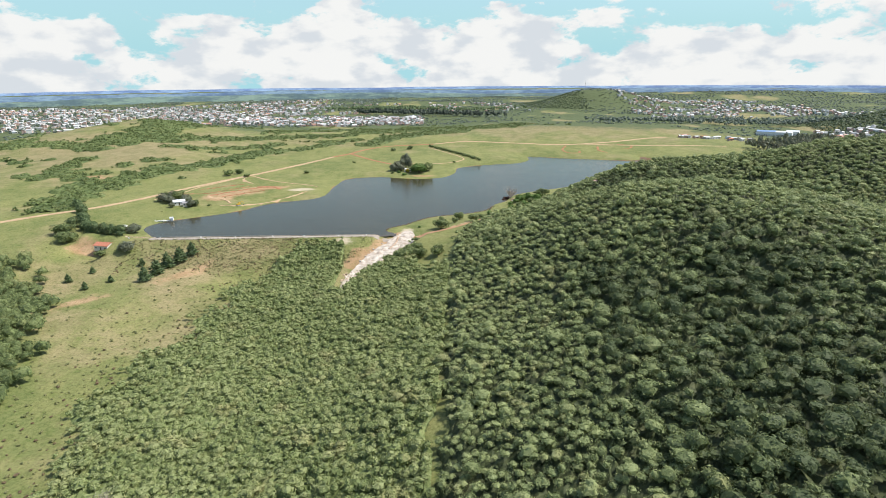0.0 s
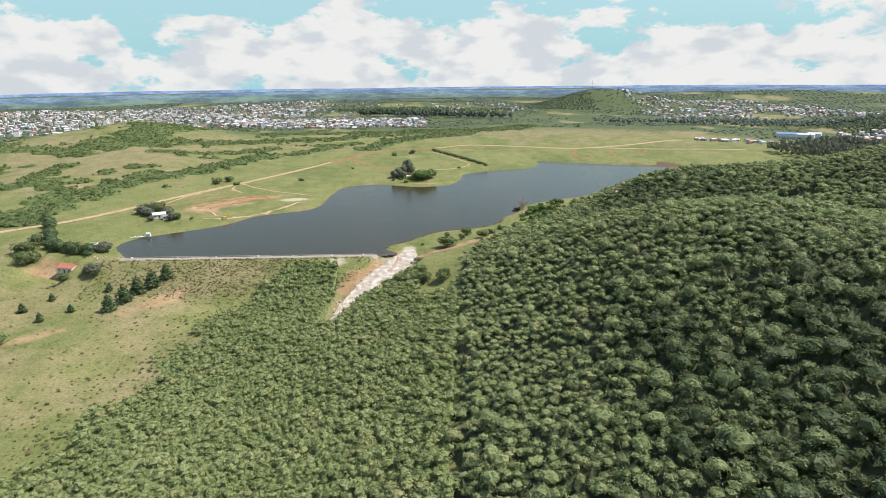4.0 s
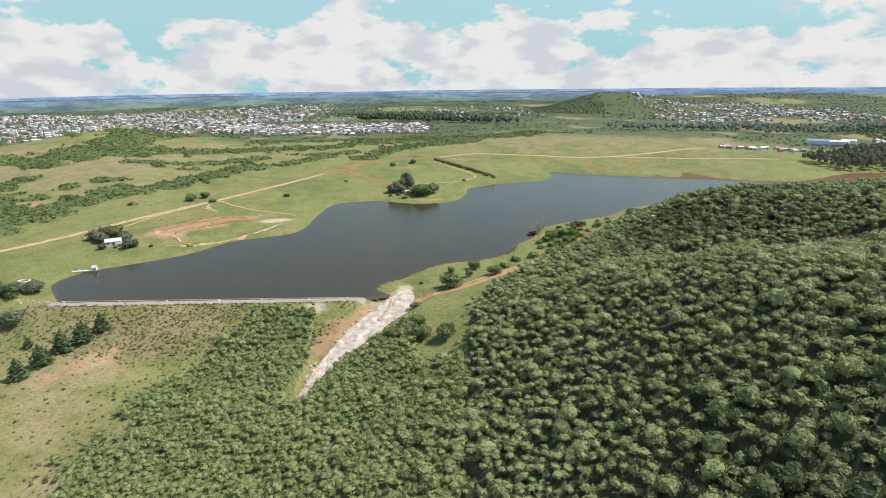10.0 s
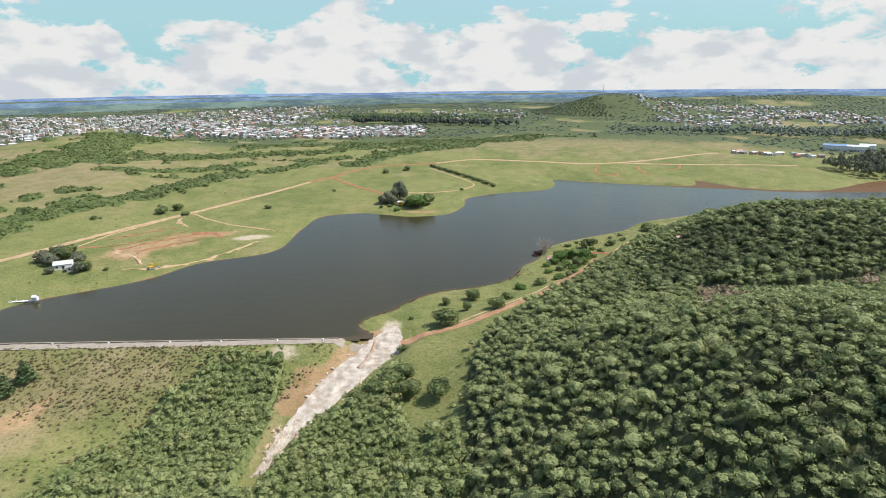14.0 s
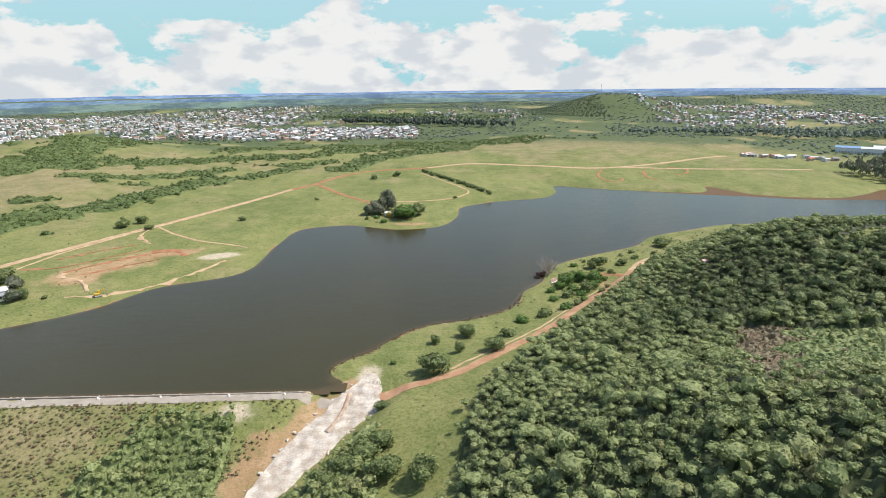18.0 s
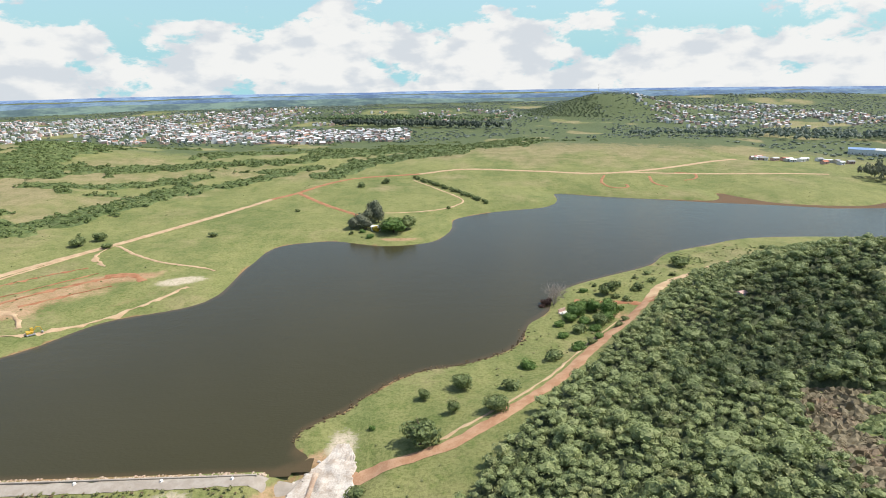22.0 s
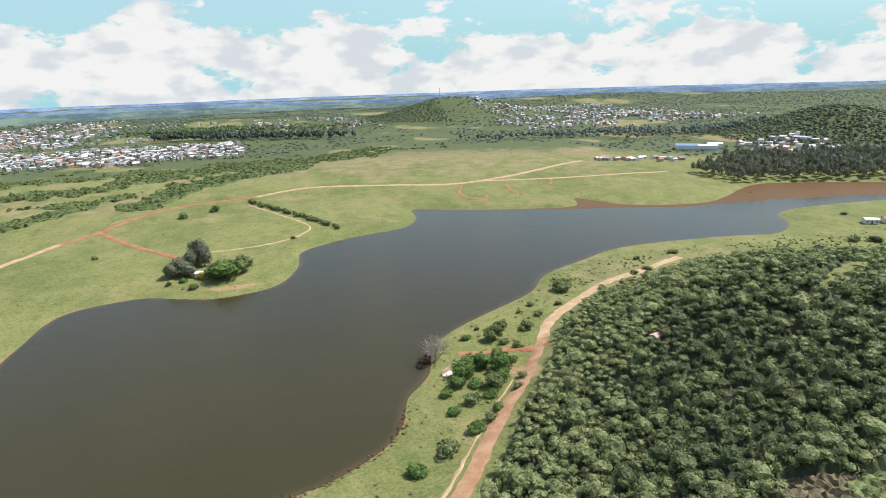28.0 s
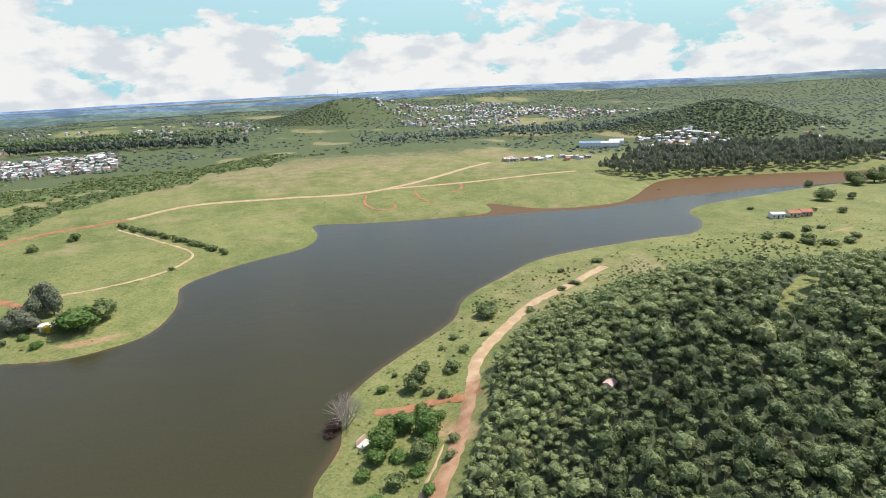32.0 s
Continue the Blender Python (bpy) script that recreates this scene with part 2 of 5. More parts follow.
def water_material():
    m, t = material("lake_water")
    pos = node(t, "ShaderNodeNewGeometry").outputs["Position"]
    silt = attr(t, "silt")
    n = noise_of(t, 0.02, 4)
    deep = blend(t, n, (0.043, 0.040, 0.019), (0.050, 0.046, 0.023))
    mud = blend(t, noise_of(t, 0.03, 4), (0.125, 0.072, 0.031), (0.145, 0.087, 0.041))
    c = blend(t, ramp(t, maths(t, "ADD", silt, maths(t, "MULTIPLY", maths(t, "SUBTRACT", noise_of(t, 0.06, 4), 0.5), 0.35)), 0.42, 0.58), deep, mud)
    c = blend(t, ramp(t, attr(t, "shallow"), 0.3, 1.0, 0.0, 0.6), c, (0.105, 0.072, 0.038))
    wave = node(t, "ShaderNodeVectorMath", {0: pos, 1: (1.0, 1.6, 1.0)}, operation="MULTIPLY").outputs[0]
    h = maths(t, "ADD", noise_of(t, 0.8, 4, 0.6, wave), maths(t, "MULTIPLY", noise_of(t, 0.12, 3, 0.5, wave), 1.2))
    return finish(m, t, c, ramp(t, silt, 0.4, 0.6, 0.10, 0.45), h, 0.14, 0.5, extra={"IOR": 1.33, "Specular IOR Level": ramp(t, silt, 0.4, 0.6, 0.27, 0.10)})


M_GROUND, M_WATER = ground_material(), water_material()

# ---------------------------------------------------------------- mesh tools


def soup(name, verts, faces, mat, attrs=None, smooth=False):
    """Mesh data from numpy arrays of vertices and triangles or quads."""
    verts, faces = np.asarray(verts, np.float32), np.asarray(faces, np.int32)
    k = faces.shape[1]
    me = bpy.data.meshes.new(name)
    me.vertices.add(len(verts))
    me.vertices.foreach_set("co", verts.ravel())
    me.loops.add(faces.size)
    me.loops.foreach_set("vertex_index", faces.ravel())
    me.polygons.add(len(faces))
    me.polygons.foreach_set("loop_start", np.arange(0, faces.size, k, dtype=np.int32))
    me.polygons.foreach_set("use_smooth", np.full(len(faces), smooth))
    for key, val in (attrs or {}).items():
        a = me.attributes.new(key, "FLOAT", "POINT")
        a.data.foreach_set("value", np.asarray(val, np.float32))
    me.update(calc_edges=True)
    me.validate()
    if mat:
        me.materials.append(mat)
    return me


def part(name, data, mat, parent, label=""):
    """Links a bmesh or mesh data as one mesh object under a thing or a part."""
    if isinstance(data, bmesh.types.BMesh):
        me = bpy.data.meshes.new(name)
        data.to_mesh(me)
        data.free()
        me.materials.append(mat)
        data = me
    ob = new(name, data)
    ob.parent = parent
    if label:
        tagged(ob, label)
    return ob


def thing(name, x, y, z, label, category, group="", turn=0.0):
    e = new(name)
    e.matrix_basis = pose(x, y, z, 0, 0, turn)
    return tagged(e, label, category, group)


def ico(level):
    bm = bmesh.new()
    bmesh.ops.create_icosphere(bm, subdivisions=level, radius=1.0)
    v = np.array([p.co[:] for p in bm.verts])
    f = np.array([[p.index for p in q.verts] for q in bm.faces])
    bm.free()
    return v, f


ICO1, ICO2, ICO3 = ico(1), ico(2), ico(3)


def spin(rng, n):
    """n random turns as 3 x 3 matrices."""
    q = rng.normal(size=(n, 4))
    q /= np.linalg.norm(q, axis=1, keepdims=True)
    w, x, y, z = q.T
    return np.stack([np.stack([1 - 2 * (y * y + z * z), 2 * (x * y - w * z), 2 * (x * z + w * y)], -1),
                     np.stack([2 * (x * y + w * z), 1 - 2 * (x * x + z * z), 2 * (y * z - w * x)], -1),
                     np.stack([2 * (x * z - w * y), 2 * (y * z + w * x), 1 - 2 * (x * x + y * y)], -1)], 1)


def crown(seed, lobes=7, leaves=90, leaf=0.2, core=ICO2, low=-0.3, reach=0.5, gaps=0.0, dome=True, rough=0.03):
    """A crown of radius about 1 round its middle: lumpy inner mass and many loose leaf sprays. Gives verts, tris, tint."""
    rng = np.random.default_rng(seed)
    c = rng.normal(size=(lobes, 3))
    c /= np.linalg.norm(c, axis=1, keepdims=True)
    c[:, 2] = np.abs(c[:, 2]) * 0.9 - 0.15 if dome else c[:, 2] * 0.85
    c *= reach * rng.uniform(0.75, 1.25, (lobes, 1))
    r = rng.uniform(0.36, 0.56, lobes)

    def out(d):
        b = d @ c.T
        disc = b * b - (c * c).sum(1) + r * r
        t = np.where(disc > 0, b + np.sqrt(np.maximum(disc, 0)), 0.3)
        return np.maximum(t.max(1), 0.32)

    v0, f0 = core
    v = v0 * (out(v0) * (0.93 if gaps == 0 else 0.93 - gaps))[:, None]
    v += rng.normal(size=v.shape) * rough
    f = f0[(v0[f0].mean(1)[:, 2] > low)]
    # tint rises with height: light from above painted into the inner mass
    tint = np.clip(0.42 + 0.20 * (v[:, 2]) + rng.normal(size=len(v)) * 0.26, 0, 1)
    d = rng.normal(size=(leaves * 2, 3))
    d /= np.linalg.norm(d, axis=1, keepdims=True)
    d = d[d[:, 2] > low][:leaves]
    n = len(d)
    p = d * (out(d) * rng.uniform(0.88, 1.08, n))[:, None]
    size = leaf * rng.uniform(0.6, 1.35, n)
    base = np.array([[-0.8, -0.5, 0.0], [0.8, -0.5, 0.1], [0.0, 0.9, 0.0]])
    rot = spin(rng, n)
    ll = np.einsum("nij,kj->nki", rot, base) * size[:, None, None]
    ll -= (ll * d[:, None, :]).sum(-1, keepdims=True) * d[:, None, :] * 0.45
    lv = (p[:, None, :] + ll).reshape(-1, 3)
    lf = np.arange(n)[:, None] * 3 + len(v) + [0, 1, 2]
    # higher sprays get a lighter tint as well, as if lit from above
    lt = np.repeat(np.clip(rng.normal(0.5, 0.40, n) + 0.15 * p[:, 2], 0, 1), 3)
    return np.vstack([v, lv]), np.vstack([f, lf]), np.concatenate([tint, lt])


def scatter(name, templates, xyz, size, tall, mat, rng, spread=0.55, shift=0.0):
    """Joined copies of crown templates: middles xyz, radii size, half heights tall."""
    vs, fs, ts, base = [], [], [], 0
    which = rng.integers(0, len(templates), len(xyz))
    turn = rng.uniform(0, 2 * np.pi, len(xyz))
    tone = np.clip(rng.normal(0.0, 0.5, len(xyz)), -0.9, 0.75) * spread * 0.5 + shift
    for k, (v, f, tt) in enumerate(templates):
        idx = np.nonzero(which == k)[0]
        if not len(idx):
            continue
        cs, sn = np.cos(turn[idx])[:, None], np.sin(turn[idx])[:, None]
        x = (v[:, 0] * cs - v[:, 1] * sn) * size[idx, None] + xyz[idx, 0:1]
        y = (v[:, 0] * sn + v[:, 1] * cs) * size[idx, None] + xyz[idx, 1:2]
        z = v[:, 2] * tall[idx, None] + xyz[idx, 2:3]
        vs.append(np.stack([x, y, z], -1).reshape(-1, 3))
        fs.append((f[None] + (np.arange(len(idx)) * len(v))[:, None, None]).reshape(-1, 3) + base)
        ts.append((tt[None] + tone[idx, None]).ravel())
        base += len(idx) * len(v)
    return new(name, soup(name, np.vstack(vs), np.vstack(fs), mat, {"tint": np.concatenate(ts)}))


def smooth_line(pts, step=4.0):
    """A Catmull-Rom curve through the points, at even steps."""
    p = np.array(pts, float)
    p = np.vstack([2 * p[0] - p[1], p, 2 * p[-1] - p[-2]])
    out = []
    for a, b, c, d in zip(p, p[1:], p[2:], p[3:]):
        n = max(2, int(np.linalg.norm(c - b) / step))
        u = np.linspace(0, 1, n, endpoint=False)[:, None]
        out.append(0.5 * (2 * b + (c - a) * u + (2 * a - 5 * b + 4 * c - d) * u ** 2 + (3 * b - a - 3 * c + d) * u ** 3))
    return np.vstack([*out, p[-2:-1]])


def wave(x, y, scale, seed=0):
    """Cheap smooth noise in about -1..1."""
    rng = np.random.default_rng(seed)
    s = 0
    for k in range(7):
        a, ph = rng.uniform(0, 2 * np.pi, 2)
        f = rng.uniform(0.6, 1.9) / scale * 2 * np.pi
        s = s + np.sin((x * np.cos(a) + y * np.sin(a)) * f + ph + 1.3 * np.sin((y * np.cos(a) - x * np.sin(a)) * f * 0.7 + ph))
    return s / 4.0


def step(x, a, b):
    u = np.clip((np.asarray(x, float) - a) / (b - a), 0, 1)
    return u * u * (3 - 2 * u)


def bump_at(x, y, cx, cy, sx, sy=None, turn=0.0):
    a = radians(turn)
    u, v = (x - cx) * math.cos(a) + (y - cy) * math.sin(a), -(x - cx) * math.sin(a) + (y - cy) * math.cos(a)
    return np.exp(-0.5 * ((u / sx) ** 2 + (v / (sy or sx)) ** 2))


# ---------------------------------------------------------------- lake outline and lie of the land
WEST_SHORE = [(-182, 361), (-201, 386), (-199, 402), (-188, 413), (-154, 437), (-135, 466), (-99, 488), (-94, 540), (-87, 579), (-57, 590),
              (-38, 583), (-22, 576), (-4, 577), (12, 585), (23, 611), (27, 641), (46, 657), (68, 667), (101, 677), (116, 700), (122, 731)]
NORTH_SHORE = [(150, 719), (178, 706), (236, 688), (252, 696), (262, 716), (288, 673), (340, 656), (375, 668), (405, 686), (445, 700),
               (503, 678), (550, 655), (603, 625), (680, 590)]
EAST_SHORE = [(650, 560), (600, 588), (533, 599), (508, 603), (465, 607), (392, 611), (361, 602), (347, 580), (320, 563), (286, 569), (244, 574),
              (207, 573), (178, 561), (147, 546), (128, 525), (98, 508), (80, 497), (67, 484), (60, 464), (50, 453), (47, 446), (44, 437),
              (37, 428), (22, 419), (0, 412), (-13, 399), (-19, 390), (-30, 381), (-32, 374), (-27, 365), (-36, 361)]
LAKE = smooth_line(WEST_SHORE + NORTH_SHORE + EAST_SHORE, 5.0)


def lake_distance(x, y):
    """Metres outside the lake's edge; below zero over the water."""
    x, y = np.asarray(x, float), np.asarray(y, float)
    best, inside = np.full(x.shape, 1e9), np.zeros(x.shape, bool)
    for a, b in zip(LAKE, np.roll(LAKE, -1, 0)):
        dx, dy = b - a
        u = np.clip(((x - a[0]) * dx + (y - a[1]) * dy) / (dx * dx + dy * dy + 1e-9), 0, 1)
        best = np.minimum(best, (x - a[0] - u * dx) ** 2 + (y - a[1] - u * dy) ** 2)
        inside ^= ((a[1] > y) != (b[1] > y)) & (x < dx * (y - a[1]) / (dy if dy else 1e-9) + a[0])
    return np.where(inside, -1, 1) * np.sqrt(best)


# heights of broad swells, every 56 m to the east and 52 m to the north
SWELLS = [(-0.1, 4.6, 7.1, 8.6, 9.2, 8.7, 7.6),
          (6.4, 6.2, 7.0, 9.1, 9.6, 8.9, 7.9),
          (4.0, 7.1, 8.3, 9.5, 9.3, 8.7, 8.7),
          (-4.1, 14.0, 12.9, 7.8, 7.2, 8.4, 10.3),
          (-5.5, 22.3, 14.3, 3.0, 6.5, 10.4, 12.0),
          (0.3, 7.5, 3.5, 2.0, 14.2, 16.4, 12.0),
          (3.7, 0.7, -0.8, 5.5, 17.7, 17.1, 7.9),
          (0.5, 3.1, 9.9, 11.4, 5.0, 1.9, -2.4),
          (-7.0, -2.1, 7.7, 14.3, -0.7, -10.0, -14.8),
          (-15.3, -13.3, -9.0, -1.5, -4.8, -15.3, -26.0)]
KNOLLS = [(-440, 900, 26, 80, 90), (-500, 770, 12, 90, 80), (-330, 660, 8, 80, 110), (-150, 900, 7, 200, 90), (250, 960, 10, 160, 110),
          (440, 1700, 40, 90, 100), (545, 1730, 20, 80, 100), (764, 896, 36, 64, 76), (880, 920, 8, 100, 110), (1150, 1000, 12, 160, 150),
          (1900, 1500, 17, 420, 300), (2100, 1300, 12, 300, 300), (1500, 2100, 18, 420, 260), (2000, 800, 10, 300, 300), (1000, 2300, 16, 400, 300),
          (-200, 2000, 10, 330, 140)]


def land(x, y):
    """Ground height in metres over the water."""
    x, y = np.asarray(x, float), np.asarray(y, float)
    sd = lake_distance(x, y)
    hill = sum(h * bump_at(x, y, 20 + 56 * i, 60 + 52 * j, 50) for j, row in enumerate(SWELLS) for i, h in enumerate(row))
    hill = hill + 30 * step(x, 240, 420) * (1 - step(y, 300, 470)) * (1 - step(x, 600, 900)) + 26 * step(-y, -130, 40) * step(x, 10, 90)
    valley = -5 - 6 * step(-x, 0, 80) + 9 * step(-x, 150, 290) + 2.0 * wave(x, y, 160, 3)
    south = hill + valley
    bank = np.maximum(hill - 5, 0) + 2.4 + 0.5 * wave(x, y, 70, 5)
    north = 4.5 + 3.5 * step(sd, 60, 400) + 1.3 * wave(x, y, 210, 8) * step(sd, 40, 200)
    for cx, cy, h, sx, sy in KNOLLS:
        north = north + h * bump_at(x, y, cx, cy, sx, sy)
    rng_far = np.hypot(x, y - 150)
    north = north + 5.0 * wave(x, y, 900, 12) * step(rng_far, 900, 2200) * (1 - step(rng_far, 2200, 2500)) - 18 * step(rng_far, 2300, 2700) 
    east = step(x, -60, 0) * (1 - step(y, 560, 620)) * (1 - step(x, 600, 900))
    upper = north * (1 - east) + bank * east
    upper = upper * (1 - np.exp(-np.maximum(sd, 0) / 28.0)) + 0.25 * step(sd, 0, 3)
    cut = step(y, 330, 372) * (x > -30) + step(y, 349, 361) * (x <= -30) * (x > -230) + step(y, 300, 420) * (x <= -230)
    z = south * (1 - cut) + upper * cut
    crest = 1.5 - np.maximum(352.0 - y, 0) * 0.42 - np.maximum(y - 358.5, 0) * 0.6
    on_dam = step(x, -225, -205) * (1 - step(x, -36, -28))
    z = np.where((y < 366), np.maximum(z, crest * on_dam + -60 * (1 - on_dam)), z)
    chute = np.interp(y, [290, 300, 312, 330, 346, 360, 372], [-52, -51, -47.5, -38, -29, -20, -18])
    wide = np.interp(y, [290, 300, 312, 330, 346, 360, 372], [3, 4, 6.5, 10, 12, 12, 6])
    gully = 1 - step(np.abs(x - chute), wide * 0.7, wide * 1.5)
    bed = np.interp(y, [280, 316, 340, 364, 380], [-13.5, -9.5, -5.0, -0.4, 0.2])
    z = np.where((y > 280) & (y < 380) & (sd > 0), z * (1 - gully) + (bed + 0.3 * wave(x, y, 9, 4)) * gully, z)
    z = np.where(sd < 0, np.maximum(-3.5, sd * 0.14), np.maximum(z, np.where(y > 366, 0.02, -99)))
    return z


def graded(a, b, fine, growth, lo, hi):
    """Grid lines: even between a and b, growing outwards to lo and hi."""
    mid = list(np.arange(a, b + 1e-6, fine))
    s, v = fine, b
    up = []
    while v < hi:
        s *= growth
        v += s
        up.append(v)
    s, v, dn = fine, a, []
    while v > lo:
        s *= growth
        v -= s
        dn.append(v)
    return np.array(dn[::-1] + mid + up)


FOREST_EDGE = ([-60, 262, 316, 328, 342, 353, 371, 384, 397, 426, 445, 471, 484, 492, 500, 520], [-12, 6, 9, 11, 14.5, 20, 35, 43, 55, 78, 96, 114, 126, 152, 187, 260])


def clearing(x, y):
    """The open hollow in the hill's forest, and the brown brush at its western end."""
    west = np.interp(y, [280, 313, 331, 345, 363], [76, 80, 85.5, 93, 103])
    north = np.interp(x, [95, 104, 122, 136, 175, 200], [364, 364, 357, 354, 352, 346])
    south = np.interp(x, [80, 118, 147, 165, 200], [290, 309, 335, 338, 328])
    wild = wave(x, y, 17, 91)
    gap = step(x - west + 1.5 * wild, -1, 4) * step(north - y + 2 * wild, -1, 3) * step(y - south + 4 * wild, -3, 7) * (1 - step(x, 195, 208))
    brown = 1 - step(x - west - np.interp(y, [305, 335, 360], [11, 15, 20]) + 4 * wild + 2 * wave(x, y, 6, 92), -3, 4)
    return gap, gap * np.maximum(brown, step(bump_at(x, y, 170, 350, 14, 5) + 0.2 * wild, 0.4, 0.7))


def hill_woods(x, y):
    """How thickly the eastern hill is wooded, 0 to 1."""
    inn = step(x - np.interp(y, *FOREST_EDGE) + 3.0 * wave(x, y, 16, 77) * (y < 285), 0, 4)
    gap = np.maximum(clearing(x, y)[0], np.maximum(1.1 * bump_at(x, y, 188, 417, 16, 3.5, 20), 1.6 * bump_at(x, y, 0, 134, 2.5, 4)))
    top = step(y + wave(x, y, 60, 9) * 9 - np.interp(x, [90, 150, 190, 230, 260, 300, 420], [478, 475, 464, 428, 392, 345, 300]), 0, 26)
    return inn * np.clip(1.0 - gap, 0, 1) * (1 - top * 0.93)


THICKET_WEST = ([40, 137, 195, 241, 275, 302, 330, 340, 350], [-118, -112, -121, -112, -108, -104, -98, -90, -84])


def valley_woods(x, y):
    """How thickly the valley and the foot of the dam are overgrown, 0 to 1."""
    west = np.interp(y, *THICKET_WEST)
    inn = step(x - west + wave(x, y, 45, 2) * 7, -6, 6) * (1 - step(x - np.interp(y, *FOREST_EDGE), -2, 2))
    meadow = np.maximum(bump_at(x, y, 0, 338, 9, 26), step(x, -58, -54) * (x < -30) * step(y, 312, 324))
    meadow = np.maximum(np.maximum(meadow, bump_at(x, y, -4, 322, 4, 16)), bump_at(x, y, 0, 134, 2.5, 4))
    upper = np.interp(x, [-104, -90, -84, -58, -54, -30, -10], [330, 336, 349, 349, 340, 344, 346])
    rock = 1 - step(np.abs(x - np.interp(y, [290, 312, 330, 346, 360], [-52, -47.5, -38, -29, -20])), np.interp(y, [290, 312, 330, 346, 360], [4, 7, 10, 12, 14]), np.interp(y, [290, 312, 330, 346, 360], [6, 9, 13, 15, 17]))
    rock = rock * (y > 284)
    return inn * np.clip(1 - 1.8 * meadow, 0, 1) * (1 - rock) * (1 - step(y - upper + 3 * wave(x, y, 12, 94), -5, 3))


def band(x, y, pts, half):
    """1 near a line of points, 0 past half metres, with a ragged edge."""
    best = np.full(np.shape(x), 1e9)
    for a, b in zip(np.array(pts, float), np.array(pts[1:], float)):
        d = b - a
        u = np.clip(((x - a[0]) * d[0] + (y - a[1]) * d[1]) / (d @ d), 0, 1)
        best = np.minimum(best, np.hypot(x - a[0] - u * d[0], y - a[1] - u * d[1]))
    return 1 - step(best + wave(x, y, 40, 6) * half * 0.4, half * 0.55, half)


SCRUB_BANDS = [([(-292, 506), (-286, 547), (-274, 596)], 21), ([(-260, 590), (-236, 646), (-206, 742)], 17), ([(-404, 746), (-386, 805), (-380, 905)], 36),
               ([(-175, 758), (-136, 812)], 13), ([(-292, 434), (-309, 516)], 22), ([(-381, 638), (-371, 566)], 13),
               ([(-90, 800), (-60, 860), (-10, 905), (40, 935)], 22), ([(-360, 800), (-300, 800), (-230, 850), (-130, 870)], 18),
               ([(-560, 700), (-460, 720), (-400, 700)], 16), ([(-40, 1010), (60, 990), (150, 1060)], 24),
               ([(-120, 900), (0, 960), (120, 980)], 26), ([(-250, 950), (-140, 960), (-40, 960)], 20), ([(-330, 720), (-270, 740), (-210, 790)], 12)]


def scrub(x, y):
    s = 0
    for pts, half in SCRUB_BANDS:
        s = np.maximum(s, band(x, y, pts, half))
    back = np.interp(x, [-560, -250, -190, -110, -60, 20, 120, 250], [470, 500, 640, 770, 830, 890, 910, 980])
    rough = step(wave(x, y, 120, 46) + 0.6 * wave(x, y, 45, 47), 0.55, 0.95) * step(y - back, 8, 40)
    return np.maximum(s, 0.85 * rough * (x < 240) * (y < 1090))


